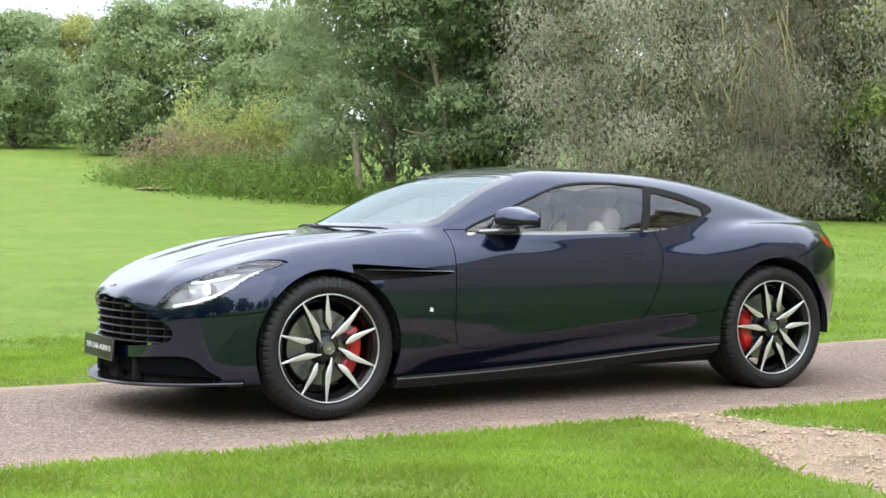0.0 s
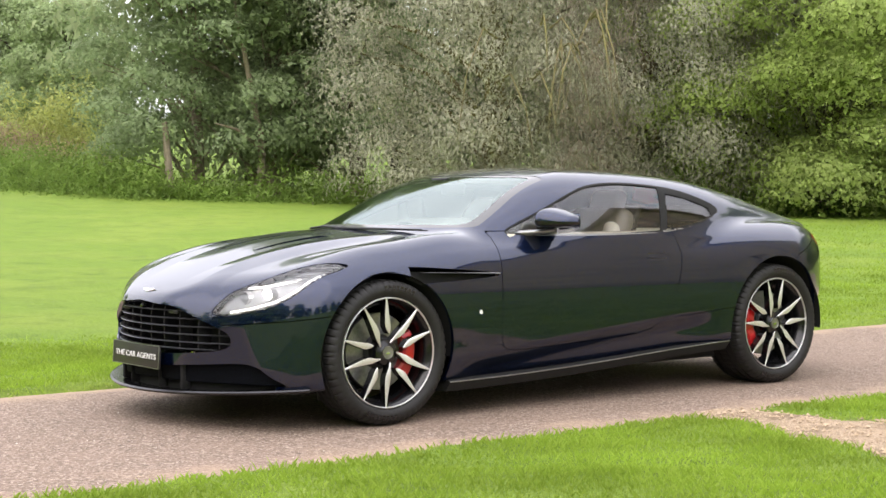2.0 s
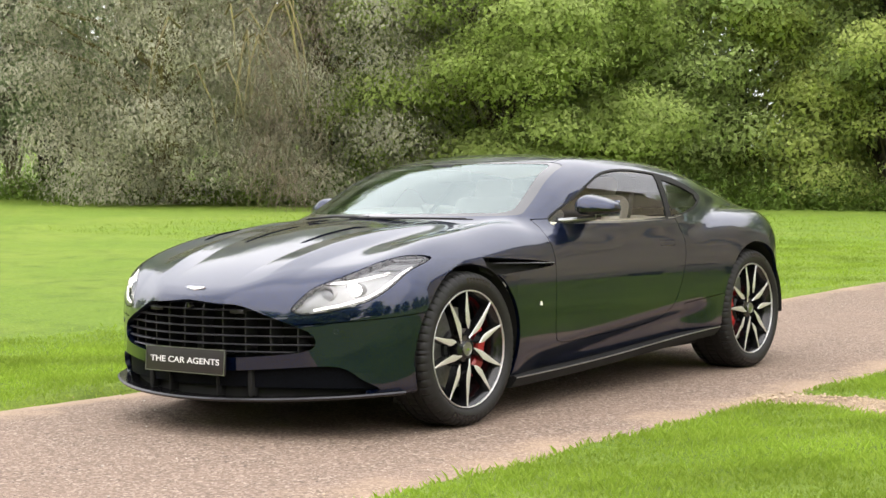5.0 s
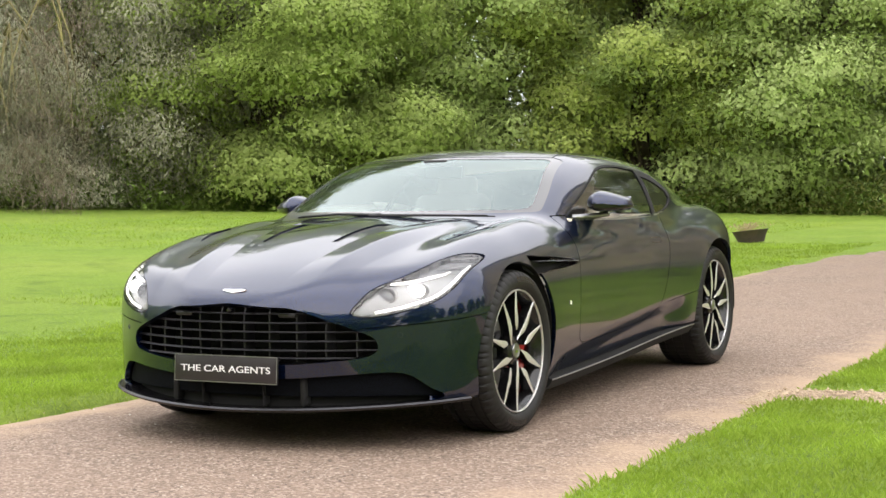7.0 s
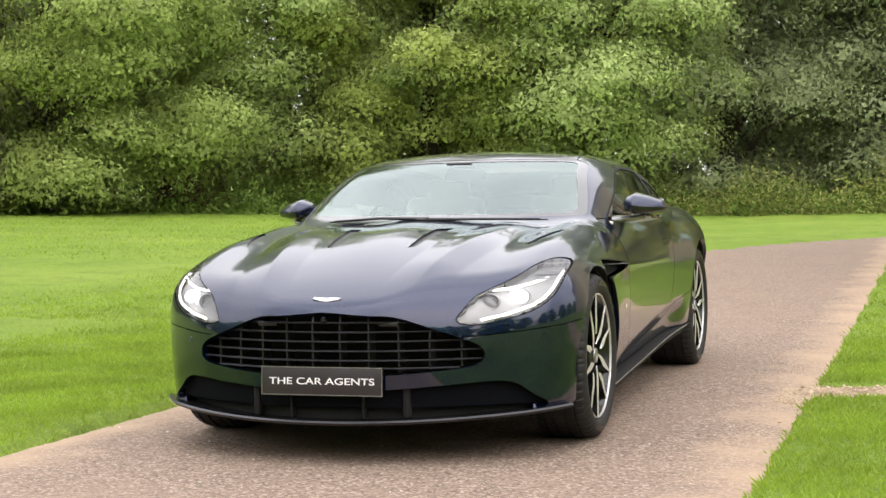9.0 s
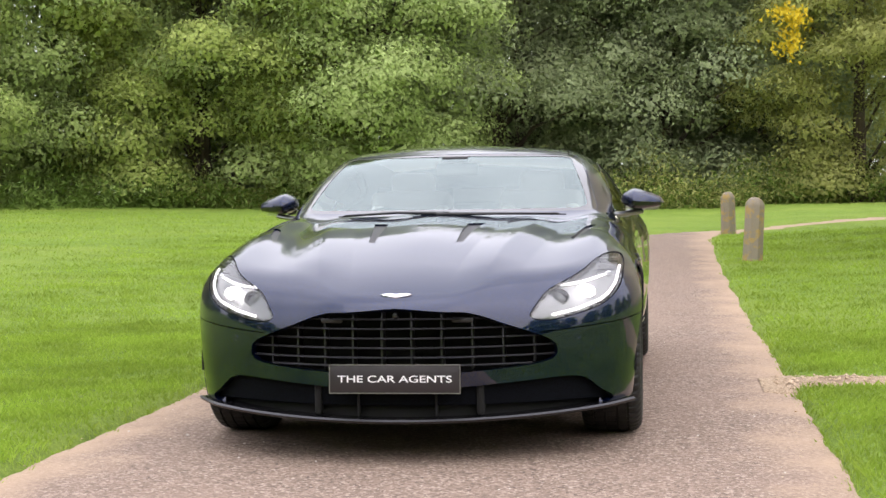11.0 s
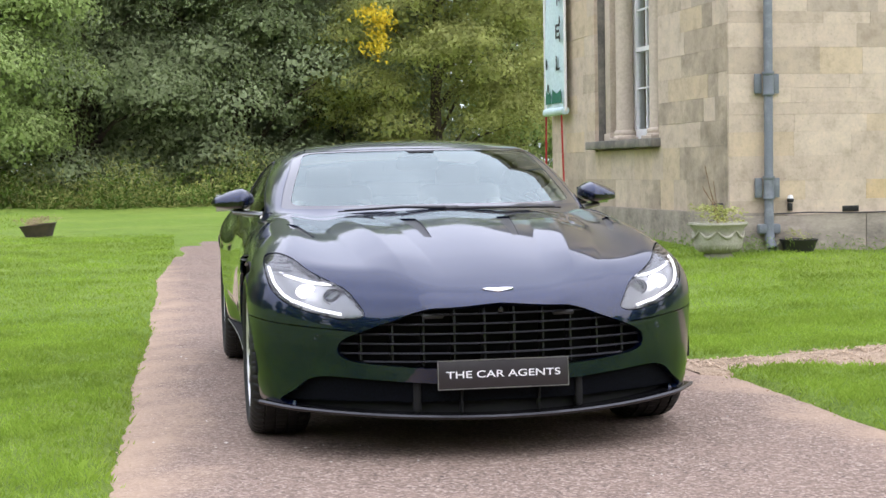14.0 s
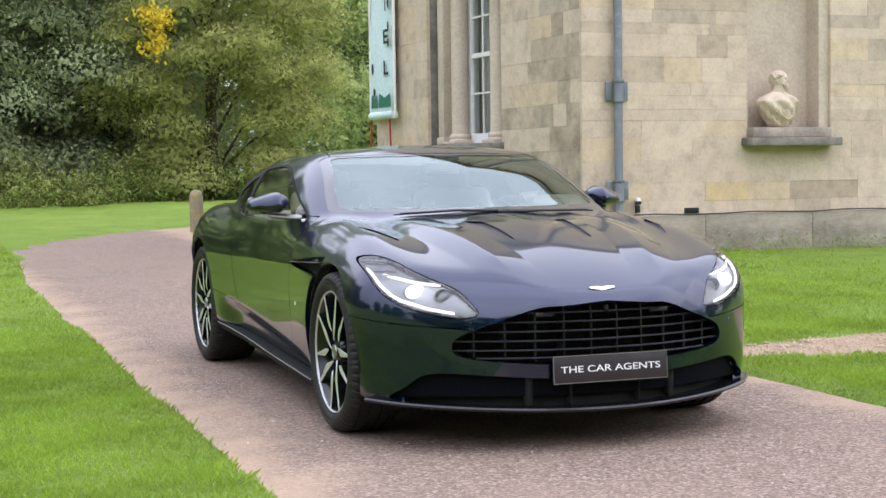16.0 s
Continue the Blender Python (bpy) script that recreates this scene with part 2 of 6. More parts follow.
ALDER_LEAF = leaf_material("alder_leaf", (.14, .19, .09), (.305, .39, .20), (.47, .55, .30))
# the park trees' distance haze is mixed into this dulled leaf green
HILL_LEAF = leaf_material("hazy_green_leaf", (.18, .25, .12), (.33, .42, .20), (.48, .56, .30))
SHRUB_LEAF = leaf_material("yellow_green_shrub_leaf", (.26, .30, .09), (.46, .50, .17), (.62, .64, .26))
DEAD_LEAF = leaf_material("brown_dead_twigs", (.13, .105, .075), (.25, .205, .15), (.36, .31, .24))
YELLOW_LEAF = leaf_material("yellow_autumn_leaf", (.48, .34, .02), (.62, .47, .03), (.74, .60, .07))
REED_LEAF = leaf_material("pinkish_dry_reed", (.230, .169, .101), (.405, .290, .203), (.567, .419, .311))
WEED_LEAF = leaf_material("rough_weed_leaf", (.072, .134, .025), (.190, .288, .064), (.342, .432, .108))
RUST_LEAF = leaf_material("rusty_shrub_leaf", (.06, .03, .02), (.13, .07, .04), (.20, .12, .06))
BARK = stained("grey_brown_bark", (.13, .10, .075), (.055, .045, .035), 3.0, .4, .6, .95, .6)
PALE_BARK = stained("pale_bark", (.30, .25, .18), (.16, .13, .09), 3.0, .4, .6, .95, .5)
MOSSY_BARK = stained("mossy_willow_bark", (.24, .21, .08), (.14, .11, .07), 2.0, .4, .6, .95, .5)
ASHLAR = ashlar_material("buff_ashlar_stone", [(.0, (.42, .34, .255)), (.10, (.45, .37, .28)), (.2, (.53, .435, .335)), (.5, (.56, .46, .355)), (.72, (.59, .49, .38)), (.86, (.56, .45, .31)), (.95, (.57, .455, .32)), (.96, (.44, .365, .285)), (1.0, (.46, .385, .30))], (.38, .315, .245))
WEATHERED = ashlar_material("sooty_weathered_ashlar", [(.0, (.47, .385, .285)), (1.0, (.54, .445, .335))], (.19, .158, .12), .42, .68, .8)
OCHRE_STONE = ashlar_material("ochre_stained_ashlar", [(.0, (.56, .42, .24)), (1.0, (.58, .44, .26))], (.46, .38, .28), .5, .6, .9)
MORTAR = stained("buff_mortar", (.52, .43, .33), (.44, .36, .27), 4.0)
PLINTH = stained("weathered_plinth_stone", (.40, .345, .28), (.17, .15, .125), 2.4, .40, .66)
SILL_STONE = stained("lichened_sill_stone", (.26, .235, .195), (.10, .095, .085), 3.0, .4, .6)
COLUMN_STONE = stained("smooth_pale_stone", (.55, .465, .365), (.36, .30, .23), 2.0, .45, .75)
BUST_STONE = stained("pale_bust_marble", (.58, .485, .375), (.40, .29, .17), 6.0, .5, .72, .7, .2)
URN_STONE = stained("cast_stone_urn", (.40, .38, .30), (.20, .21, .14), 4.0, .45, .7)
BOLLARD_STONE = stained("lichen_spotted_bollard", (.25, .215, .16), (.40, .27, .075), 9.0, .50, .60, .95, .9)
LEAD = stained("painted_iron_pipe", (.15, .17, .185), (.26, .28, .29), 6.0, .5, .7, .6)
WHITE_PAINT = plain("white_window_paint", (.78, .78, .76), .45, 0, 0, .05, 8)
BLIND = plain("drawn_white_blind", (.45, .46, .45), .9, 0, 0, .1, 4)
RUSTY = stained("dull_rusty_steel", (.085, .060, .045), (.045, .035, .03), 6.0, .4, .6, .75, .4)
BLACK_PLASTIC = plain("black_plastic_tub", (.018, .018, .018), .5, 0, 0, .2, 20)
BANNER_CLOTH = stained("pale_blue_banner_cloth", (.62, .76, .78), (.50, .66, .68), 2.0, .4, .7, .7, .05)
INK = plain("black_banner_ink", (.02, .022, .022), .6)
GREEN_INK = plain("green_banner_ink", (.03, .16, .11), .6)
STRAP = plain("red_ratchet_strap", (.45, .03, .03), .6)
EARTH = stained("bare_earth", (.24, .155, .09), (.36, .21, .13), 1.0)


# ---- the car's body as one smooth solid, forward along +x, its left side at +y ----
def spline(knots):
    """A smooth curve through (place, value) knots."""
    xs = np.array([k[0] for k in knots], float)
    ys = np.array([k[1] for k in knots], float)
    n = len(xs)
    h = np.diff(xs)
    a = np.eye(n)
    b = np.zeros(n)
    for i in range(1, n - 1):
        a[i, i - 1:i + 2] = h[i - 1], 2 * (h[i - 1] + h[i]), h[i]
        b[i] = 6 * ((ys[i + 1] - ys[i]) / h[i] - (ys[i] - ys[i - 1]) / h[i - 1])
    m = np.linalg.solve(a, b)

    def curve(x):
        x = np.clip(np.asarray(x, float), xs[0], xs[-1])
        i = np.clip(np.searchsorted(xs, x) - 1, 0, n - 2)
        p, q = x - xs[i], xs[i + 1] - x
        return (m[i] * q ** 3 + m[i + 1] * p ** 3) / (6 * h[i]) + (ys[i] / h[i] - m[i] * h[i] / 6) * q + (ys[i + 1] / h[i] - m[i + 1] * h[i] / 6) * p
    return curve


def ramp(a, b, x):
    t = np.clip((x - a) / (b - a), 0, 1)
    return t * t * (3 - 2 * t)


def smax(a, b, k):
    h = np.maximum(k - np.abs(a - b), 0) / k
    return np.maximum(a, b) + h * h * k / 4


def smin(a, b, k):
    return -smax(-a, -b, k)


deck = spline([(-2.5, .90), (-2.3, .925), (-1.9, .955), (-1.3, .965), (-.6, .935), (0, .925), (.5, .935), (.95, .95), (1.2, .93), (1.53, .89), (1.85, .815), (2.17, .69), (2.30, .615)])
girth = spline([(-2.5, .84), (-2.2, .885), (-1.8, .95), (-1.4, .975), (-1.0, .96), (-.5, .932), (0, .925), (.7, .937), (1.1, .955), (1.4, .96), (1.75, .955), (2.3, .93)])
keel = spline([(-2.5, .34), (-1.7, .30), (-.9, .27), (.04, .211), (1.05, .183), (1.75, .19), (2.4, .20)])
roof_line = spline([(-2.5, .90), (-1.98, 1.015), (-1.62, 1.107), (-1.19, 1.207), (-.69, 1.272), (-.22, 1.291), (.1, 1.287), (.4, 1.262), (.8, 1.21)])
cabin = spline([(-2.5, .53), (-1.9, .62), (-1.4, .74), (-1.0, .83), (-.5, .868), (.2, .852), (.65, .80), (1.3, .74)])


def cabin_side(x, y, z):
    d = np.maximum(z - .92, -.04)
    return y - (cabin(x) - .42 * d - .75 * d * d)


def screen(x, y):
    """How far back along the windscreen's curve a place lies."""
    return x + .55 * y * y


def body_field(x, y, z):
    """Negative inside the body, about the distance to its skin."""
    w = girth(x)
    low, high = np.maximum(.56 - z, 0), np.maximum(z - .62, 0)
    mid = ramp(-.95, -.6, x) * (1 - ramp(.75, 1.05, x))
    blade = .36 - .10 * (x + .3)
    tuck = .045 * ramp(.07, -.04, z - blade) * ramp(.12, .2, z) * mid
    w = w - .35 * low ** 2 - .66 * high ** 2 - tuck
    side = y - w
    front = x - (2.285 - .44 * y ** 2 - .10 * y ** 6 - .05 * np.maximum(.30 - z, 0))
    rear = -x - (2.40 - .66 * y ** 2 - .25 * np.maximum(.55 - z, 0) - .5 * np.maximum(z - .72, 0) ** 1.5)
    shell = smax(side, front, .12)
    shell = smax(shell, rear, .22)
    crown = .03 + .06 * ramp(.4, 1.3, x)
    crest = .022 * np.exp(-((y - .77) / .10) ** 2) * ramp(.5, 1.0, x) * (1 - ramp(1.4, 2.05, x))
    dip = -.012 * np.exp(-((y - .56) / .09) ** 2) * ramp(.6, 1.1, x) * (1 - ramp(1.5, 2.15, x))
    spine = .010 * np.exp(-(y / .16) ** 2) * ramp(.8, 1.2, x) * (1 - ramp(1.4, 2.15, x))
    haunch = .02 * np.exp(-((y - .80) / .12) ** 2) * ramp(-.6, -1.1, x) * ramp(-2.2, -1.8, x)
    fold = .33 + .16 * (2.15 - x)
    crest = crest + .014 * np.maximum(0, 1 - np.abs(y - fold) / .13) * ramp(.9, 1.25, x) * (1 - ramp(1.9, 2.2, x))
    top = z - (deck(x) - crown * y * y + crest + dip + spine + haunch)
    nose = ramp(1.9, 2.15, x)
    k = .20 - .09 * ramp(.8, .3, x) * ramp(-.9, -.4, x) - .13 * nose * ramp(.5, .2, y)
    shell = smax(shell, top, k)
    shell = smax(shell, keel(x) - z, .03)
    xs = screen(x, y)
    glass = z - (.945 + .478 * (1.05 - xs) - .10 * np.maximum(.75 - xs, 0) ** 2)
    roof = z - (roof_line(x) - .11 * y * y)
    house = smax(smax(glass, roof, .10), cabin_side(x, y, z), .10)
    house = np.maximum(house, np.maximum(np.maximum(x - 1.3, -x - 2.24 + .5 * y * y), .80 - z))
    return smin(shell, house, .035)


def skin(origin, way, inner=0.0):
    """The distance along each way at which the body's skin (or a surface inner metres below it) is met."""
    a, b = np.zeros(len(way)), np.full(len(way), 2.4)
    for _ in range(36):
        c = (a + b) / 2
        p = origin + way * c[:, None]
        out = body_field(p[:, 0], np.abs(p[:, 1]), p[:, 2]) + inner > 0
        b, a = np.where(out, c, b), np.where(out, a, c)
    return (a + b) / 2


# ---- making things out of meshes ----
def mesh_of(name, verts, faces, mat, sharp=32.0, smooth=True):
    me = bpy.data.meshes.new(name)
    me.from_pydata([tuple(v) for v in verts], [], [tuple(f) for f in faces])
    me.validate()
    if mat:
        me.materials.append(mat)
    if smooth:
        me.polygons.foreach_set("use_smooth", [True] * len(me.polygons))
        me.set_sharp_from_angle(angle=radians(sharp))
    me.update()
    return me


def part(name, made, mat, parent=None, label=""):
    """Links a bmesh, a mesh or (verts, faces) as one object under a thing or a part."""
    if isinstance(made, bmesh.types.BMesh):
        me = bpy.data.meshes.new(name)
        made.to_mesh(me)
        made.free()
        me.materials.append(mat)
        me.polygons.foreach_set("use_smooth", [True] * len(me.polygons))
        me.set_sharp_from_angle(angle=radians(35))
    elif isinstance(made, tuple):
        me = mesh_of(name, made[0], made[1], mat)
    else:
        me = made
        if mat and not me.materials:
            me.materials.append(mat)
    ob = new(name, me)
    ob.parent = parent
    return tagged(ob, label)


def empty(name, m=None, label="", category="", group="", kind=""):
    ob = new(name)
    ob.empty_display_size = .1
    if m is not None:
        ob.matrix_basis = m
    return tagged(ob, label, category, group, kind)


def box(w, d, h, at=(0, 0, 0), bevel=.01, m=None, steps=2):
    """A bevelled box, w along x, d along y, h along z, its centre at the place given."""
    bm = bmesh.new()
    bmesh.ops.create_cube(bm, size=1)
    bmesh.ops.scale(bm, vec=(w, d, h), verts=bm.verts)
    if bevel:
        bmesh.ops.bevel(bm, geom=list(bm.edges), offset=min(bevel, w * .45, d * .45, h * .45), segments=steps, affect="EDGES", profile=.5)
    if m is not None:
        bmesh.ops.transform(bm, matrix=m, verts=bm.verts)
    bmesh.ops.translate(bm, vec=at, verts=bm.verts)
    return bm


def lathe(profile, n=48, closed=False):
    """(radius, z) pairs turned about z."""
    verts, faces = [], []
    k = len(profile)
    for i in range(n):
        a = 2 * math.pi * i / n
        verts += [(r * math.cos(a), r * math.sin(a), z) for r, z in profile]
    for i in range(n):
        j = (i + 1) % n
        for q in range(k if closed else k - 1):
            p = (q + 1) % k
            faces.append((i * k + q, j * k + q, j * k + p, i * k + p))
    return verts, faces


def tube(path, radii, n=8, caps=True):
    """A round limb along a path of places, its radius given place by place."""
    pts = [Vector(p) for p in path]
    if not hasattr(radii, "__len__"):
        radii = [radii] * len(pts)
    verts, faces = [], []
    side = None
    for i, p in enumerate(pts):
        way = (pts[min(i + 1, len(pts) - 1)] - pts[max(i - 1, 0)]).normalized()
        if side is None:
            side = way.orthogonal().normalized()
        side = (side - way * side.dot(way)).normalized()
        other = way.cross(side)
        for j in range(n):
            a = 2 * math.pi * j / n
            verts.append(p + (side * math.cos(a) + other * math.sin(a)) * radii[i])
    for i in range(len(pts) - 1):
        for j in range(n):
            q = (j + 1) % n
            faces.append((i * n + j, i * n + q, (i + 1) * n + q, (i + 1) * n + j))
    if caps:
        faces.append(tuple(range(n))[::-1])
        faces.append(tuple((len(pts) - 1) * n + j for j in range(n)))
    return verts, faces


def joined(*pieces):
    verts, faces = [], []
    for v, f in pieces:
        o = len(verts)
        verts += list(v)
        faces += [tuple(i + o for i in q) for q in f]
    return verts, faces


def moved(piece, m):
    return [m @ Vector(v) for v in piece[0]], piece[1]


def ring(points, n=6):
    """A closed outline rounded through its points."""
    p = np.array(points, float)
    out = []
    k = len(p)
    for i in range(k):
        a, b, c, d = p[i - 1], p[i], p[(i + 1) % k], p[(i + 2) % k]
        for t in np.arange(n) / n:
            out.append(.5 * (2 * b + (c - a) * t + (2 * a - 5 * b + 4 * c - d) * t * t + (3 * b - a - 3 * c + d) * t ** 3))
    return np.array(out)


def within(outline, u, v):
    """Signed distance to a closed outline: negative inside."""
    best = np.full(u.shape, 1e9)
    inside = np.zeros(u.shape, bool)
    k = len(outline)
    for i in range(k):
        (ax, ay), (bx, by) = outline[i], outline[(i + 1) % k]
        dx, dy = bx - ax, by - ay
        s = np.clip(((u - ax) * dx + (v - ay) * dy) / (dx * dx + dy * dy + 1e-12), 0, 1)
        best = np.minimum(best, (u - ax - s * dx) ** 2 + (v - ay - s * dy) ** 2)
        if ay != by:
            inside ^= ((ay > v) != (by > v)) & (u < (bx - ax) * (v - ay) / (by - ay) + ax)
    d = np.sqrt(best)
    return np.where(inside, -d, d)


# ---- the car ----
car = empty("car", None, "dark navy blue metallic two-door coupe parked on the path, headlamps lit", "car")

WHEEL_X = (1.4025, -1.4025)
ARCH_R = (.388, .400)
grille_ring = ring([(-.2, .597), (.2, .597), (.31, .586), (.42, .547), (.52, .510), (.598, .476), (.624, .442), (.616, .408), (.575, .388), (.48, .375), (.30, .361), (.1, .356), (-.1, .356), (-.3, .361)], 5)
intake_ring = ring([(-.2, .300), (.2, .300), (.48, .316), (.66, .326), (.735, .310), (.79, .262), (.838, .224), (.80, .200), (.6, .150), (.2, .150), (-.2, .150)], 5)
lamp_ring = ring([(.524, .568), (.59, .553), (.70, .572), (.80, .606), (.862, .665), (.878, .745), (.862, .785), (.815, .794), (.77, .776), (.728, .742), (.68, .712), (.63, .688), (.583, .660), (.548, .616)], 5)
window_ring = ring([(.55, .938), (.30, 1.035), (.05, 1.128), (-.113, 1.170), (-.344, 1.184), (-.651, 1.163), (-.866, 1.121), (-1.065, 1.048), (-1.02, 1.015), (-.90, .978), (-.72, .945), (-.535, .925), (-.1, .914), (.30, .918), (.50, .924)], 5)
door_ring = ring([(.665, 1.02), (.672, .90), (.688, .75), (.695, .55), (.69, .40), (.63, .322), (.30, .325), (-.05, .335), (-.34, .358), (-.45, .41), (-.54, .53), (-.60, .68), (-.622, .80), (-.598, .91), (-.56, 1.02), (0, 1.05)], 5)
tail_ring = ring([(-1.86, .878), (-2.02, .868), (-2.16, .872), (-2.16, .84), (-2.0, .815), (-1.90, .815)], 4)


def g_arch(x, y, z):
    a = np.hypot(x - WHEEL_X[0], z - .358) - ARCH_R[0]
    b = np.hypot(x - WHEEL_X[1], z - .360) - ARCH_R[1]
    return np.maximum(np.minimum(a, b), .5 - y)


def g_window(x, y, z):
    return np.maximum(np.maximum(within(window_ring, x, z), .35 - y), .88 - z)


def g_screen(x, y, z):
    xs = screen(x, y)
    return np.maximum(smax(np.maximum(.355 - xs, xs - 1.015), cabin_side(x, y, z) + .055, .06), .9 - z)


def g_back(x, y, z):
    return np.maximum(np.maximum(x + 1.02, -1.72 - x), np.maximum(y - .56 - .12 * (x + 1.0), 1.0 - z))


def g_door(x, y, z):
    return np.maximum(np.maximum(within(door_ring, x, z), .5 - y), z - .936)


def g_bumper(x, y, z):
    return np.maximum(z - (.500 + .11 * (2.2 - x)), 1.3 - x)


def g_lamp(x, y, z):
    return np.maximum(np.maximum(within(lamp_ring, y, z), 1.4 - x), -z)


def g_grille(x, y, z):
    return np.maximum(within(grille_ring, y, z), 1.9 - x)


def g_intake(x, y, z):
    return np.maximum(within(intake_ring, y, z), 1.6 - x)


def g_tail(x, y, z):
    return np.maximum(within(tail_ring, x, z), .5 - y)


def g_strake(x, y, z):
    a = .705 + .02 * (x - .7)
    h = .006 + .036 * np.clip((x - .72) / .5, 0, 1) ** .7
    return np.maximum(np.maximum(np.abs(z - a - .012) - h, .8 - y), np.maximum(.715 - x, x - 1.275))


slot_in = np.array([(1.295, .252), (1.335, .182), (1.52, .176), (1.725, .176), (1.712, .204), (1.5, .228)])
slot_out = np.array([(1.20, .742), (1.26, .700), (1.42, .672), (1.575, .648), (1.55, .668), (1.40, .715)])
handle_ring = ring([(-.362, .784), (-.375, .772), (-.50, .769), (-.515, .780), (-.502, .793), (-.377, .796)], 4)


def g_slot(x, y, z):
    return np.maximum(np.minimum(within(slot_in, x, y), within(slot_out, x, y)), .75 - z)


def g_handle(x, y, z):
    return np.maximum(within(handle_ring, x, z), .7 - y)


def g_rear_seam(x, y, z):
    return z - .765 + (x + 1.58) * .3275, np.maximum(np.maximum(x + 1.56, -1.88 - x), .5 - y)


def g_sill_seam(x, y, z):
    return z - .462 + (x + .9) * .0875, np.maximum(np.maximum(x + .58, -1.02 - x), .5 - y)


def g_roof_seam(x, y, z):
    return cabin_side(x, y, z) + .085, np.maximum(np.maximum(x - .36, -1.25 - x), 1.10 - z)


def cut(bm, field):
    """Splits the mesh's edges and faces exactly where the field passes zero."""
    bm.verts.index_update()
    co = np.array([v.co[:] for v in bm.verts])
    val = field(co[:, 0], co[:, 1], co[:, 2])
    val = np.where(np.abs(val) < 1e-6, 1e-6, val)
    sign = (val > 0).tolist()
    val = val.tolist()
    found = []
    for e in bm.edges:
        a, b = e.verts
        if sign[a.index] != sign[b.index]:
            found.append((e, a, val[a.index], val[b.index]))
    fresh = set()
    for e, a, p, q in found:
        t = min(max(p / (p - q), .02), .98)
        fresh.add(bmesh.utils.edge_split(e, a, t)[1])
    for f in {f for v in fresh for f in v.link_faces}:
        both = [v for v in f.verts if v in fresh]
        if len(both) == 2 and not any(both[1] in e.verts for e in both[0].link_edges):
            bmesh.utils.face_split(f, both[0], both[1])


def half_body():
    """The left half of the skin, as a grid of rays from the car's axis."""
    ways, eyes = [], []
    mid = np.linspace(-1.70, 1.50, 200)
    fan_f = np.radians(np.linspace(0, 89.5, 105))[1:]
    fan_r = np.radians(np.linspace(89.5, 0, 46))[:-1]
    st = [(-1.70, -a) for a in fan_r] + [(c, 0.0) for c in mid] + [(1.50, a) for a in fan_f]
    th = np.radians(np.concatenate([np.linspace(-90, -34, 12)[:-1], np.linspace(-34, 90, 172)]))
    for c, a in st:
        for t in th:
            eyes.append((c, 0, .47))
            ways.append((math.sin(a), math.cos(a) * math.cos(t), math.cos(a) * math.sin(t)))
    eyes, ways = np.array(eyes), np.array(ways)
    p = eyes + ways * skin(eyes, ways)[:, None]
    n = len(th)
    p[:, 1] = np.where(np.arange(len(p)) % n == n - 1, 0, p[:, 1])
    p[:, 1] = np.where(np.arange(len(p)) % n == 0, 0, p[:, 1])
    bm = bmesh.new()
    vs = [bm.verts.new(q) for q in p]
    for i in range(len(st) - 1):
        for j in range(n - 1):
            bm.faces.new((vs[i * n + j], vs[i * n + j + 1], vs[(i + 1) * n + j + 1], vs[(i + 1) * n + j]))
    return bm


def slope(co):
    """Outward normals of the body's skin."""
    x, y, z = co.T
    e = 1e-3
    y = np.abs(y)
    g = np.stack([body_field(x + e, y, z) - body_field(x - e, y, z), body_field(x, y + e, z) - body_field(x, y - e, z), body_field(x, y, z + e) - body_field(x, y, z - e)], 1)
    return g / np.linalg.norm(g, axis=1)[:, None]


bm = half_body()
GAP = .0022
for field in (g_arch, g_window, lambda x, y, z: np.maximum(g_window(x, y, z) + .030, x + .5), lambda x, y, z: g_window(x, y, z) - .011, g_screen, lambda x, y, z: g_screen(x, y, z) + .022, lambda x, y, z: g_screen(x, y, z) - .012, g_back,
              lambda x, y, z: g_door(x, y, z) - GAP, lambda x, y, z: g_door(x, y, z) + GAP, lambda x, y, z: g_bumper(x, y, z) - GAP, lambda x, y, z: g_bumper(x, y, z) + GAP,
              g_lamp, lambda x, y, z: g_lamp(x, y, z) - .004, g_grille, lambda x, y, z: g_grille(x, y, z) - .012, g_intake, g_tail, g_strake, g_slot,
              lambda x, y, z: g_handle(x, y, z) - .002, g_handle, *[lambda x, y, z, f=f, e=e: np.maximum(f(x, y, z)[0] + e, f(x, y, z)[1]) for f in (g_rear_seam, g_sill_seam, g_roof_seam) for e in (GAP, -GAP)]):
    cut(bm, field)
pillar_x = lambda z: -.535 - .50 * (z - .925)
cut(bm, lambda x, y, z: np.maximum(np.abs(x - pillar_x(z)) - .026, .88 - z))
cut(bm, lambda x, y, z: np.maximum(x + 1.0, .88 - z))
bm.verts.index_update()
BODY_CO = np.array([v.co[:] for v in bm.verts])
BODY_FACES = [tuple(v.index for v in f.verts) for f in bm.faces]
bm.free()
BODY_NORMAL = slope(BODY_CO)
mids = np.array([BODY_CO[list(f)].mean(0) for f in BODY_FACES])
fx, fy, fz = mids.T
kind_of = np.full(len(mids), "shell", dtype=object)
door_d, bump_d, lamp_d, grille_d = g_door(fx, fy, fz), g_bumper(fx, fy, fz), g_lamp(fx, fy, fz), g_grille(fx, fy, fz)
kind_of[bump_d < GAP] = "bumper"
kind_of[(bump_d > -GAP) & (fx > .672) & (fz > .63) & (screen(fx, fy) > 1.02) & (fz < .96)] = "bonnet"
kind_of[(fx > .672) & (fz > .735) & (fx < 1.3) & (fy > .7) & (fz < .93)] = "bonnet"
kind_of[door_d < GAP] = "door"
kind_of[np.abs(door_d) < GAP] = "gap"
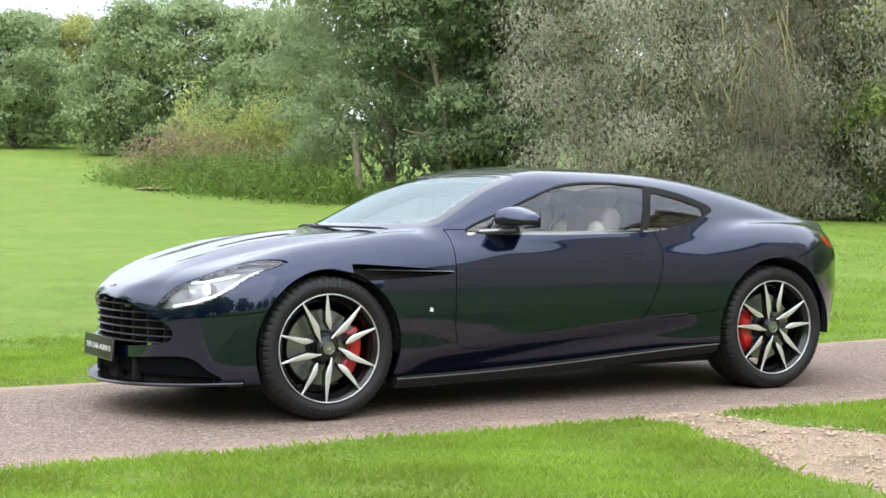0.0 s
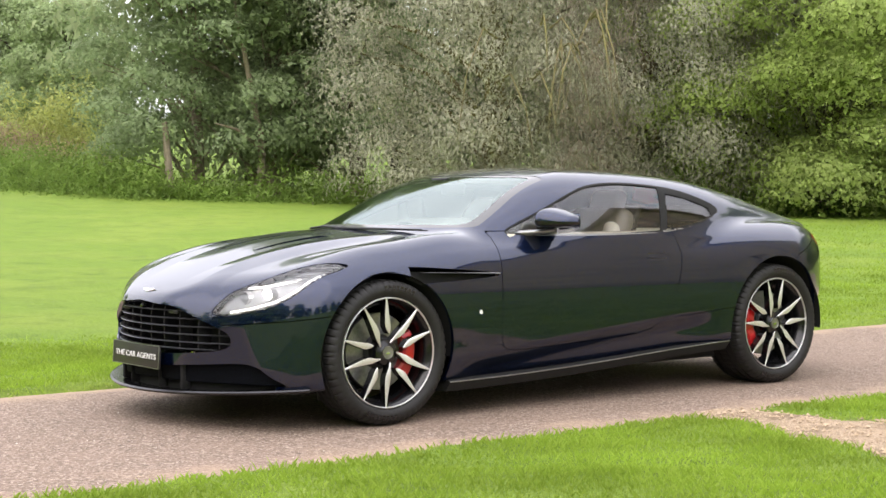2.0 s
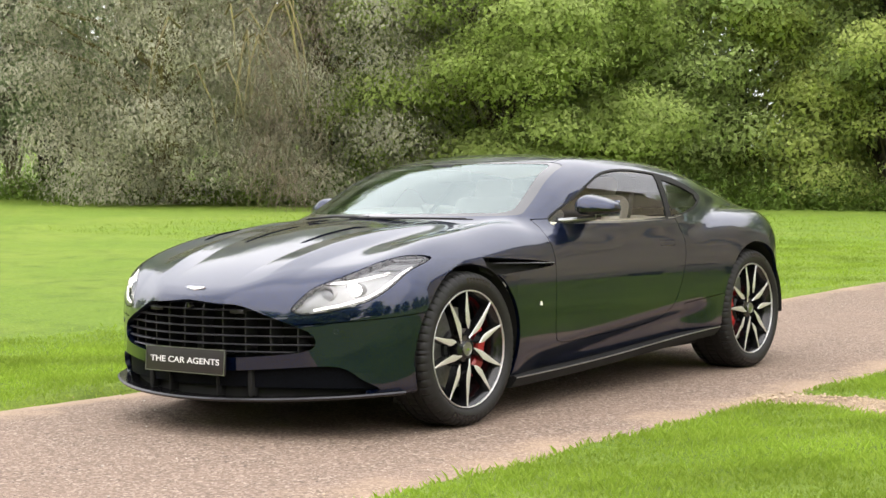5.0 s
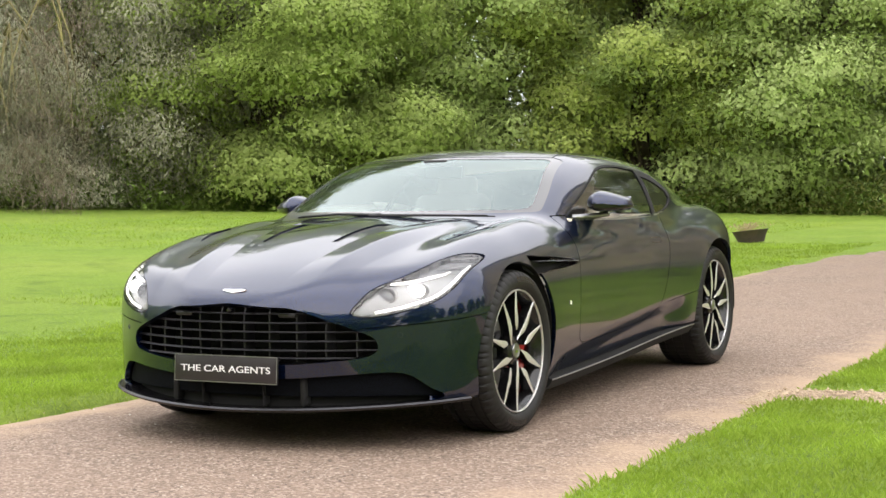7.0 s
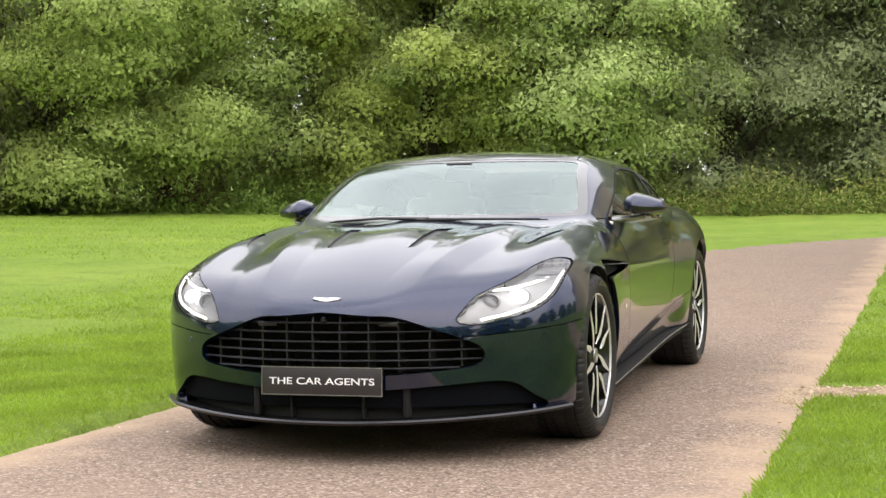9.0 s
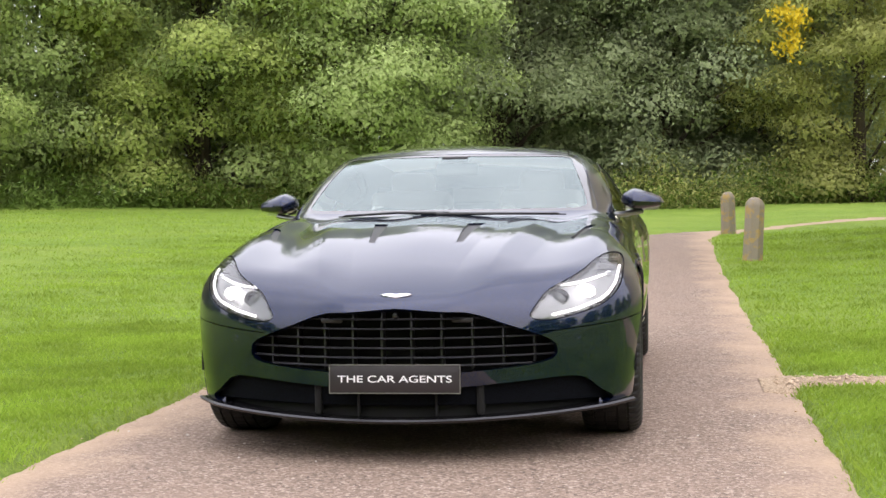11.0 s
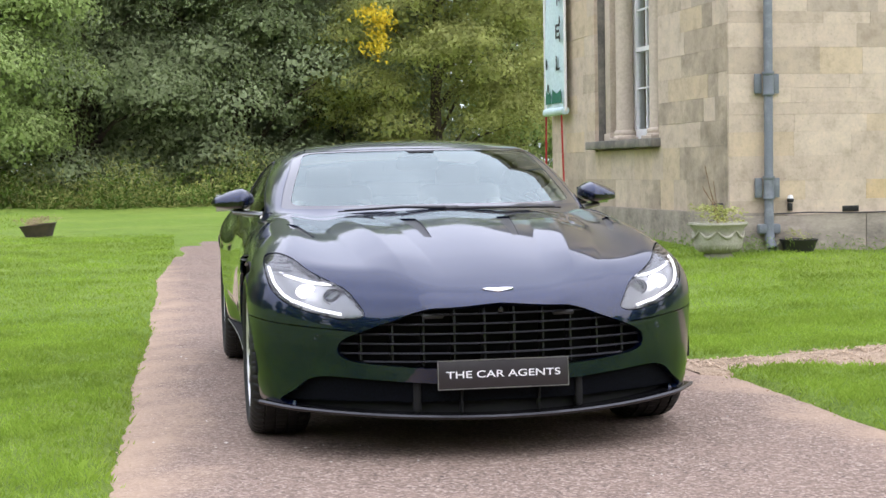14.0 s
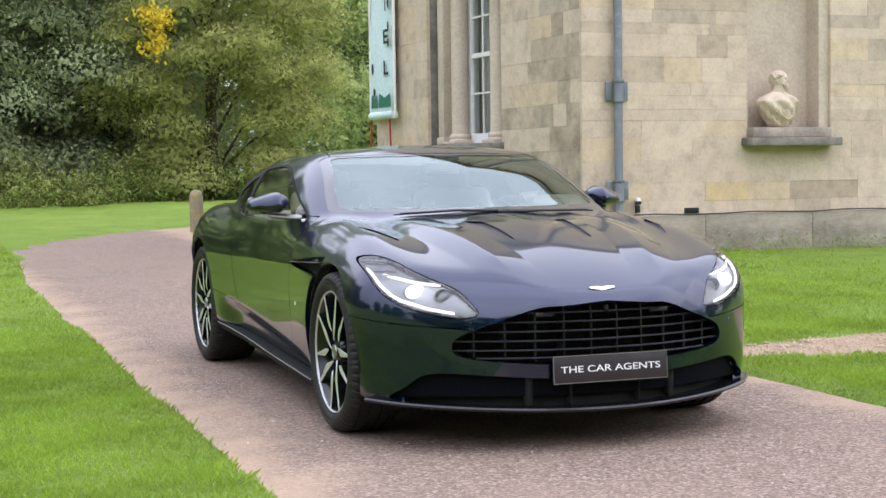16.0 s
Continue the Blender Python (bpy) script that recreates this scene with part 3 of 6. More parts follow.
kind_of[(np.abs(bump_d) < GAP)] = "gap"
for seam in (g_rear_seam(fx, fy, fz), g_sill_seam(fx, fy, fz), g_roof_seam(fx, fy, fz)):
    kind_of[(np.abs(seam[0]) < GAP) & (seam[1] < 0) & (kind_of != "door")] = "gap"
win = g_window(fx, fy, fz)
kind_of[win < .011] = "trim"
kind_of[(win < .011) & (fz < .915 + .055 * np.clip((-fx - .45) / .5, 0, 1) ** 1.5) & (fx > -.95) & (fx < .46)] = "sill_trim"
kind_of[win < 0] = "door_glass"
kind_of[(win < 0) & (fx < pillar_x(fz))] = "quarter_glass"
kind_of[(win < 0) & (np.abs(fx - pillar_x(fz)) < .026)] = "trim"
kind_of[(win < 0) & ((fx < -1.0) | (win > -.030) & (fx < pillar_x(fz)) & (fz > 1.06 + .30 * (fx + .9)))] = "trim"
scr = g_screen(fx, fy, fz)
kind_of[scr < .012] = "surround"
kind_of[scr < -.022] = "screen"
kind_of[g_back(fx, fy, fz) < 0] = "back_glass"
kind_of[grille_d < .012] = "lip"
kind_of[grille_d < 0] = "gap"
kind_of[g_intake(fx, fy, fz) < 0] = "intake"
kind_of[g_slot(fx, fy, fz) < 0] = "slot"
kind_of[g_handle(fx, fy, fz) < .002] = "gap"
kind_of[g_handle(fx, fy, fz) < 0] = "handle"
kind_of[lamp_d < .004] = "gap"
kind_of[lamp_d < 0] = "lens"
kind_of[g_tail(fx, fy, fz) < 0] = "tail"
kind_of[g_strake(fx, fy, fz) < 0] = "strake"
kind_of[g_arch(fx, fy, fz) < 0] = "gap"


def panel(kind, sides, depth=.012, sink=0.0, only=None):
    """The faces of one kind as verts and faces, with an edge turned inward; sides: 1 left, -1 right, 0 both."""
    chosen = [f for i, (f, k) in enumerate(zip(BODY_FACES, kind_of)) if k == kind and (only is None or only[i])]
    used = sorted({i for f in chosen for i in f})
    at = {i: k for k, i in enumerate(used)}
    co, no = BODY_CO[used] - BODY_NORMAL[used] * sink, BODY_NORMAL[used]
    faces = [tuple(at[i] for i in f) for f in chosen]
    if depth:
        count = {}
        for f in faces:
            for a, b in zip(f, f[1:] + f[:1]):
                count[(a, b)] = 1
        rim = [(a, b) for a, b in count if (b, a) not in count and not (abs(co[a][1]) < 1e-4 and abs(co[b][1]) < 1e-4)]
        ids = sorted({i for e in rim for i in e})
        inn = {i: len(co) + k for k, i in enumerate(ids)}
        if ids:
            co = np.vstack([co, co[ids] - no[ids] * depth])
        faces += [(b, a, inn[a], inn[b]) for a, b in rim]
    mirror = co * np.array([1, -1, 1])
    back = [f[::-1] for f in faces]
    if sides == 1:
        return co, faces
    if sides == -1:
        return mirror, back
    seam = np.abs(co[:, 1]) < 1e-5
    other = np.where(seam, np.arange(len(co)), np.cumsum(~seam) - 1 + len(co))
    return np.vstack([co, mirror[~seam]]), faces + [tuple(int(other[i]) for i in f) for f in back]


def body_part(name, kind, mat, sides=0, parent=car, label="", depth=.012, sink=0.0):
    v, f = panel(kind, sides, depth, sink)
    return part(name, mesh_of(name, v, f, mat), mat, parent, label)


body_part("body_shell", "shell", PAINT, label="dark navy metallic body shell", depth=.02)
body_part("bonnet", "bonnet", PAINT, label="long navy clamshell bonnet with slim vents")
bumper = body_part("front_bumper", "bumper", PAINT, label="navy front bumper", depth=.025)
body_part("grille_surround", "lip", PAINT, 0, bumper, depth=.03)
body_part("windscreen", "screen", SCREEN_GLASS, label="lightly tinted windscreen", depth=0, sink=.004)
body_part("windscreen_surround", "surround", FRIT, sink=.002, depth=.01)
body_part("rear_window", "back_glass", GLASS, depth=0, sink=.002)
DOORS = {}
for side in (1, -1):
    DOORS[side] = body_part("door", "door", PAINT, side, label="navy frameless door")
    body_part("door_window", "door_glass", GLASS, side, DOORS[side], depth=0, sink=.005)
    body_part("quarter_window", "quarter_glass", GLASS, side, depth=0, sink=.005)
    body_part("window_sill_trim", "sill_trim", GREYMETAL, side, label="slim bright strip under the side windows", depth=.008)
    body_part("window_trim", "trim", MATT_BLACK, side, label="black window surround", depth=.008)
    body_part("tail_lamp", "tail", TAIL_RED, side, label="red tail lamp")


# ---- the car's parts ----
for side in (1, -1):
    for inner in (True, False):
        part("bonnet_vent", mesh_of("bonnet_vent", *panel("slot", side, 0, .009, (fy < .45) == inner), SATIN_BLACK), None, car)


def mesh_black_material():
    m, nt, p = blank("black_honeycomb_mesh")
    c = nt.nodes.new("ShaderNodeTexCoord")
    v = node(nt, "ShaderNodeTexVoronoi", Scale=110.0)
    v.feature = "DISTANCE_TO_EDGE"
    nt.links.new(c.outputs["Object"], v.inputs["Vector"])
    nt.links.new(ramp_node(nt, v.outputs["Distance"], [(.08, (.004, .005, .008)), (.2, (.0015, .0015, .002))]), p.inputs["Base Color"])
    p.inputs["Roughness"].default_value, p.inputs["Specular IOR Level"].default_value = .7, .06
    bumped(nt, p, v.outputs["Distance"], -.8, .01)
    return m


HONEYCOMB = mesh_black_material()
body_part("lower_intake", "intake", HONEYCOMB, 0, bumper, "black honeycomb lower intake", depth=0, sink=.032)

def front_x(y, z, sink=0.0):
    """Where the nose's skin (or a surface below it) lies ahead of a place across and up."""
    lo, hi = 1.2, 2.6
    for _ in range(30):
        mid = (lo + hi) / 2
        if body_field(np.array(mid), np.array(abs(y)), np.array(z)) < -sink:
            lo = mid
        else:
            hi = mid
    return lo


for side in (1, -1):
    handle = body_part("door_handle", "handle", PAINT, side, DOORS[side], depth=.01)
    pocket = body_part("side_vent", "strake", MATT_BLACK, side, label="black side vent behind the front wheel", depth=0, sink=.045)
    # the bright blade that runs through the vent
    bv, bf = [], []
    for k in range(15):
        u = k / 14
        x = .705 + .50 * u
        y = float(girth(x)) - .006 - .012 * u
        z = .722 + .020 * u
        h = .0032 * (1 - .6 * u)
        for dy, dz in ((.004, 0), (0, h), (-.030, h * .4), (-.030, -h * .4), (0, -h)):
            bv.append((x, side * (y + dy), z + dz))
    for k in range(14):
        for j in range(5):
            a, b = k * 5 + j, k * 5 + (j + 1) % 5
            bf.append((a, b, b + 5, a + 5) if side == 1 else (a, a + 5, b + 5, b))
    part("blade", (bv, bf), GREYMETAL, pocket, "bright metal blade")
    # headlamp
    lamp = body_part("headlamp", "lens", LENS, side, label="lit swept-back headlamp under a clear lens", depth=0, sink=.001)
    part("lamp_housing", mesh_of("lamp_housing", *panel("lens", side, .0, .030), LAMP_BOWL), None, lamp, "silver-grey reflector housing")
    part("lamp_wall", mesh_of("lamp_wall", *panel("lens", side, .029, .0015, (lamp_d > -.004)), LAMP_DARK), None, lamp)
    u = np.linspace(0, 1, 30)
    ly, lz = np.interp(u, [0, .16, .30, .42, .72, 1], [.862, .850, .822, .788, .700, .606]), np.interp(u, [0, .16, .30, .42, .72, 1], [.742, .684, .643, .619, .588, .569])
    part("light_strip", tube([(front_x(a, b, .012), side * a, b) for a, b in zip(ly, lz)], .0058, 8), DRL_GLOW, lamp, "white daylight running strip")
    for at, r, wide, mat in (((1.987, .740, .663), .026, 1.5, LAMP_GLOW), ((2.056, .640, .646), .028, 1.2, LAMP_DARK)):
        m = look((at[0] - .03, side * (at[1] - .012), at[2] - .01), (at[0] + 1, side * (at[1] + .10), at[2] + .05)) @ Matrix.Rotation(math.pi, 4, "X") @ Matrix.Diagonal((wide, 1, 1, 1))
        shade = [(r * 1.25, -.02), (r * 1.25, .012), (r * 1.12, .014), (r, .006)]
        tub = part("projector", moved(lathe(shade, 32), m), LAMP_BOWL, lamp)
        dome = [(r * math.sin(a), .004 + r * .55 * math.cos(a)) for a in np.linspace(math.pi / 2, 0.01, 8)]
        part("projector_lens", moved(lathe(dome, 32), m), mat if mat is LAMP_GLOW else LENS, lamp)
        if mat is not LAMP_GLOW:
            part("projector_back", moved(lathe([(r, .0), (.001, -.01)], 32), m), LAMP_DARK, lamp)
    upper = []
    for q in np.linspace(0, 1, 12):
        y, z = .822 - .222 * q, .722 - .040 * q - .012 * math.sin(math.pi * q)
        upper.append((front_x(y, z, .014), side * y, z))
    part("light_strip", tube(upper, .0055, 8), DRL_GLOW, lamp, "white daylight running strip")
    for k in range(5):
        # fine ribs in the lamp's upper tip
        u = np.linspace(0, 1, 8)
        z0 = .775 - .014 * k
        pts = []
        for q in u:
            y = .790 + .070 * q - .004 * k
            pts.append((front_x(y, z0, .010), side * y, z0))
        part("lamp_rib", tube(pts, .0036, 6), LAMP_DARK if k % 2 else LAMP_BOWL, lamp)


def row_edge(z):
    """How far the grille's opening reaches across at a height."""
    ys = np.linspace(0, .66, 200)
    return float(ys[within(grille_ring, ys, np.full(200, z)) < -.004].max())


grille = part("radiator_grille", joined(*[moved(([(0, -.62, z), (0, .62, z), (0, .62, z + .28), (0, -.62, z + .28)], [(0, 1, 2, 3)]), Matrix.Translation((1.98, 0, 0))) for z in (.33,)]), MATT_BLACK, car, "wide dark grille with slim metal bars")
GRILLE_BAR = plain("satin_grille_bar", (.045, .045, .05), .30, .5)
for z in (.568, .530, .492, .454, .416, .384):
    e = row_edge(z)
    verts, faces = [], []
    n = 41
    for i in range(n):
        y = -e + 2 * e * i / (n - 1)
        x = front_x(y, z + .02 if z < .5 else z, .022)
        for dx, dz in ((.004, 0), (0, .0032), (-.03, .0022), (-.03, -.0022), (0, -.0032)):
            verts.append((x + dx, y, z + dz))
    for i in range(n - 1):
        for j in range(5):
            faces.append((i * 5 + j, i * 5 + (j + 1) % 5, (i + 1) * 5 + (j + 1) % 5, (i + 1) * 5 + j))
    part("grille_bar", (verts, faces), GRILLE_BAR, grille)
for k in range(-5, 5):
    y = (k + .5) * .118
    zs = np.linspace(.36, .60, 60)
    ok = zs[within(grille_ring, np.full(60, abs(y)), zs) < -.004]
    verts, faces = [], []
    for z in np.linspace(ok.min(), ok.max(), 8):
        x = front_x(y, z, .040)
        for dx, dy in ((0, -.004), (.003, 0), (0, .004), (-.07, .004), (-.07, -.004)):
            verts.append((x + dx, y + dy, z))
    for i in range(7):
        for j in range(5):
            faces.append((i * 5 + j, (i + 1) * 5 + j, (i + 1) * 5 + (j + 1) % 5, i * 5 + (j + 1) % 5))
    part("grille_upright", (verts, faces), GRILLE_BAR, grille)
for s in (1, -1):
    part("grille_lamp", box(.02, .085, .020, (front_x(.27, .562, .03), s * .262, .562), .006), SATIN_BLACK, grille, "small grey sensor bar")
part("front_camera", moved(lathe([(.0, .012), (.010, .010), (.014, 0), (.014, -.02)], 20), Matrix.Translation((front_x(0, .585, .02), 0, .583)) @ Matrix.Rotation(math.pi / 2, 4, "Y")), GLOSS_BLACK, grille)

# dark uprights and thin struts that divide the lower intake
for y, w in ((.325, .030), (-.325, .030), (.155, .008), (-.155, .008)):
    x = front_x(y, .255, .014)
    part("intake_fin", box(.05, w, .13, (x - .028, y, .250), .003 if w < .02 else .012), MATT_BLACK, bumper)

# number plate panel with its lettering
plate_m = Matrix.Translation((2.298, 0, .339)) @ Matrix.Rotation(radians(-4), 4, "Y")
plate = part("front_plate", box(.012, .52, .114, (0, 0, 0), .004), PLATE_BLACK, bumper, "dark rectangular plate with white lettering")
plate.matrix_basis = plate_m


def outline_frame(w, h, t, d):
    verts, faces = [], []
    for x in (0, d):
        for dw, dh in ((0, 0), (t, t)):
            for sy, sz in ((-1, -1), (1, -1), (1, 1), (-1, 1)):
                verts.append((x, sy * (w / 2 - dw), sz * (h / 2 - dh)))
    for i in range(4):
        j = (i + 1) % 4
        faces += [(8 + i, 8 + j, 12 + j, 12 + i), (i, j, 8 + j, 8 + i), (12 + i, 12 + j, 4 + j, 4 + i)]
    return verts, faces


part("plate_rim", moved(outline_frame(.520, .114, .0035, .0016), plate_m @ Matrix.Translation((.006, 0, 0))), GREYMETAL, bumper)


def letters(text, height, width, m, mat, parent, bold=0.0, name="lettering"):
    cu = bpy.data.curves.new(name, "FONT")
    cu.body, cu.size, cu.align_x, cu.align_y = text, 1.0, "CENTER", "CENTER"
    cu.extrude, cu.offset = .01, bold
    tmp = new(name, cu)
    bpy.context.view_layer.update()
    me = bpy.data.meshes.new_from_object(tmp.evaluated_get(bpy.context.evaluated_depsgraph_get()))
    bpy.data.objects.remove(tmp)
    co = np.array([v.co[:] for v in me.vertices])
    lo, hi = co.min(0), co.max(0)
    mid = (lo + hi) / 2
    me.transform(m @ Matrix.Diagonal((width / (hi[0] - lo[0]), height / (hi[1] - lo[1]), .06, 1)) @ Matrix.Translation((-mid[0], -mid[1], 0)))
    me.materials.clear()
    me.materials.append(mat)
    return part(name, me, mat, parent)


letters("THE CAR AGENTS", .027, .452, plate_m @ Matrix.Translation((.0068, 0, 0)) @ Matrix.Rotation(math.pi / 2, 4, "Z") @ Matrix.Rotation(math.pi / 2, 4, "X"), WHITE_INK, bumper, .006)

# winged badge on the nose: a plain bright wing shape
bx = front_x(0, .658)
half = [(0, .009), (.016, .012), (.05, .012), (.064, .008), (.055, .001), (.038, -.004), (.018, -.008), (.008, -.011), (0, -.011)]
wing = half + [(-y, z) for y, z in half[::-1][1:-1]]
tilt = Matrix.Translation((bx + .002, 0, .658)) @ Matrix.Rotation(radians(-48), 4, "Y")
nw = len(wing)
wv = [tilt @ Vector((0, y, z)) for y, z in wing] + [tilt @ Vector((.004, y * .94, z * .86)) for y, z in wing]
part("wing_badge", (wv, [tuple(range(nw, 2 * nw))] + [(i, (i + 1) % nw, nw + (i + 1) % nw, nw + i) for i in range(nw)]), CHROME, car, "plain bright wing-shaped badge")

for s in (1, -1):
    sx = front_x(.701, .478)
    n = slope(np.array([[sx, .701, .478]]))[0]
    m = look((sx, s * .701, .478), (sx + n[0], s * (.701 + n[1]), .478 + n[2])) @ Matrix.Rotation(math.pi, 4, "X")
    part("parking_sensor", moved(lathe([(.0, .001), (.0075, .001), (.0085, .0024), (.0105, .0024), (.0115, 0)], 24), m), PAINT, bumper)
    part("side_badge", moved(box_v := ([(-.009, 0, -.011), (.012, 0, -.006), (.006, 0, .003), (.010, 0, .012), (-.004, 0, .010), (-.011, 0, .004)], [(0, 1, 2, 3, 4, 5)] if s == 1 else [(5, 4, 3, 2, 1, 0)]), Matrix.Translation((.844, s * .9475, .530))), WHITE_INK, car, "small bright badge")

# splitter, sills, underbody
def sweep(line, section):
    """A section of (out, up) pairs carried along a line of (place, outward) pairs."""
    verts, faces = [], []
    k = len(section)
    for (p, o) in line:
        for a, b in section:
            verts.append((p[0] + o[0] * a, p[1] + o[1] * a, p[2] + b))
    for i in range(len(line) - 1):
        for j in range(k):
            q = (j + 1) % k
            faces.append((i * k + j, (i + 1) * k + j, (i + 1) * k + q, i * k + q))
    faces += [tuple(range(k))[::-1], tuple((len(line) - 1) * k + j for j in range(k))]
    return verts, faces


line = []
for i in range(61):
    y = -.905 + 1.81 * i / 60
    x = 2.300 - .44 * y * y - .10 * y ** 6 - max(0, abs(y) - .80) * .40
    o = Vector((1, .88 * y + 1.3 * y ** 5, 0)).normalized()
    line.append(((x, y, .166 + .030 * (y / .9) ** 2), o))
part("front_splitter", sweep(line, [(-.25, .004), (-.02, .014), (.014, .012), (.022, .006), (.018, -.002), (-.25, -.006)]), GLOSS_BLACK, bumper, "gloss black splitter blade")
part("splitter_edge", sweep(line, [(.0145, .0125), (.0225, .0065), (.0235, .008), (.0155, .0145)]), GRILLE_BAR, bumper)
part("intake_backing", sweep(line, [(-.085, .0), (-.085, .15), (-.10, .15), (-.10, .0)]), MATT_BLACK, bumper)
part("underbody", box(3.5, 1.46, .09, (.1, 0, .205), .03), MATT_BLACK, car)
for s in (1, -1):
    xs = np.linspace(1.03, -1.0, 40)
    sill = [((x, s * (float(girth(x)) - .045), float(keel(x))), (0, s, 0)) for x in xs]
    sec = [(-.12, .01), (.0, .01), (.018, .002), (.014, -.012), (-.02, -.050), (-.12, -.055)]
    skirt = part("side_skirt", sweep(sill if s == 1 else sill[::-1], sec), MATT_BLACK, car, "black side skirt with a bright edge")
    part("skirt_edge", sweep(sill if s == 1 else sill[::-1], [(.0185, .0045), (.0215, .0025), (.0210, -.0015), (.0175, .0005)]), GREYMETAL, skirt)
    part("air_flap", box(.012, .11, .05, (1.66, s * .74, .145), .006), SATIN_BLACK, bumper)
    for k, wx in enumerate(WHEEL_X):
        r = ARCH_R[k] + .004
        liner = [(wx + r * math.cos(a), s * y, .358 + r * math.sin(a)) for a in np.linspace(-.12, math.pi + .12, 40) for y in (.40, .93)]
        lf = [(2 * i, 2 * i + 1, 2 * i + 3, 2 * i + 2) for i in range(39)]
        back = [(wx + r * math.cos(a), s * .40, .358 + r * math.sin(a)) for a in np.linspace(-.12, math.pi + .12, 40)]
        part("wheel_liner", joined((liner, lf), (back, [tuple(range(40))])), MATT_BLACK, car)


# wheels: built once, then set at the four corners
def tyre_mesh(half):
    prof = [(.266, half - .034), (.2735, half - .020), (.282, half - .008), (.297, half + .001), (.315, half + .001), (.332, half - .006), (.345, half - .016), (.3525, half - .030)]
    right = [z for g in (half * .55, half * .20) for z in (g + .006, g + .005, g - .005, g - .006)]
    for i, z in enumerate(right):
        prof.append((.3565 if i % 4 in (0, 3) else .3495, z))
    prof += [(r, -z) for r, z in prof[::-1]]
    n, k = 288, len(prof)
    verts, faces = [], []
    for i in range(n):
        a = 2 * math.pi * i / n
        for r, z in prof:
            cutout = i % 5 == 0 and abs(z) > half * .58 and r > .330
            skew = i % 5 == 3 and abs(z) < half * .5 and r > .352
            q = r - (.0075 if cutout else .003 if skew else 0)
            verts.append((q * math.cos(a), q * math.sin(a), z))
    for i in range(n):
        j = (i + 1) % n
        for q in range(k - 1):
            faces.append((i * k + q, j * k + q, j * k + q + 1, i * k + q + 1))
    return mesh_of("tyre", verts, faces, RUBBER, 40)


def spoke_mesh(long):
    """A machined blade: narrow at the hub, widest a third of the way out, drawn to a point at the rim."""
    st = [(.046, .003, .100, .019), (.075, .0080, .105, .015), (.105, .0150, .109, .008), (.122, .0168, .110, .004), (.16, .0140, .111, .001), (.21, .0092, .111, 0), (.267, .0038, .111, 0)] if long else \
         [(.092, .002, .102, -.013), (.106, .0095, .106, -.009), (.128, .0160, .108, -.004), (.148, .0152, .110, -.001), (.19, .0115, .109, 0), (.24, .0065, .110, 0), (.267, .0038, .110, 0)]
    face_v, face_f, side_v, side_f = [], [], [], []
    for r, w, z, bend in st:
        w *= .98
        face_v += [(r, bend - w, z - .002), (r, bend + w * .25, z + .0015), (r, bend + w, z - .003)]
        side_v += [(r, bend - w, z - .002), (r, bend - w * 1.1, z - .045), (r, bend + w * 1.1, z - .045), (r, bend + w, z - .003)]
    n = len(st)
    for i in range(n - 1):
        for j in range(2):
            face_f.append((i * 3 + j, (i + 1) * 3 + j, (i + 1) * 3 + j + 1, i * 3 + j + 1))
        for j in range(3):
            side_f.append((i * 4 + j, i * 4 + j + 1, (i + 1) * 4 + j + 1, (i + 1) * 4 + j))
    side_f += [(0, 3, 2, 1), tuple((n - 1) * 4 + j for j in range(4))]
    return mesh_of("spoke_face", face_v, face_f, SILVER, 60), mesh_of("spoke", side_v, side_f, GLOSS_BLACK, 40)


barrel = mesh_of("wheel", *lathe([(.252, -.105), (.236, -.09), (.228, .02), (.238, .075), (.254, .094), (.266, .107)], 72), GLOSS_BLACK)
lip = mesh_of("rim_lip", *lathe([(.2645, .104), (.2655, .1125), (.2675, .1145), (.2705, .1135), (.2718, .107), (.271, .095)], 96), SILVER)
hubm = mesh_of("hub", *lathe([(.0, .098), (.034, .098), (.040, .094), (.062, .088), (.070, .07), (.075, .03), (.075, -.02)], 40), GLOSS_BLACK)
capm = mesh_of("hub_cap", *lathe([(.0, .1025), (.026, .102), (.0275, .104), (.0310, .104), (.0330, .098)], 40), GREYMETAL)
capw = mesh_of("cap_mark", [(-.016, .006, .1032), (0, -.006, .1036), (.016, .006, .1032), (.006, .007, .1036), (-.006, .007, .1036)], [(0, 1, 2, 3, 4)], CHROME)
nutm = mesh_of("wheel_nut", *lathe([(.0, .084), (.009, .083), (.011, .07)], 6), SATIN_BLACK)
discm = mesh_of("brake_disc", *lathe([(.085, .012), (.188, .012), (.190, .008), (.190, -.018), (.085, -.018)], 72), GREYMETAL)
bellm = mesh_of("disc_bell", *lathe([(.0, .04), (.075, .04), (.086, .03), (.088, .0)], 40), SATIN_BLACK)
blades = [spoke_mesh(True), spoke_mesh(False)]
tyres = (tyre_mesh(.1275), tyre_mesh(.1475))


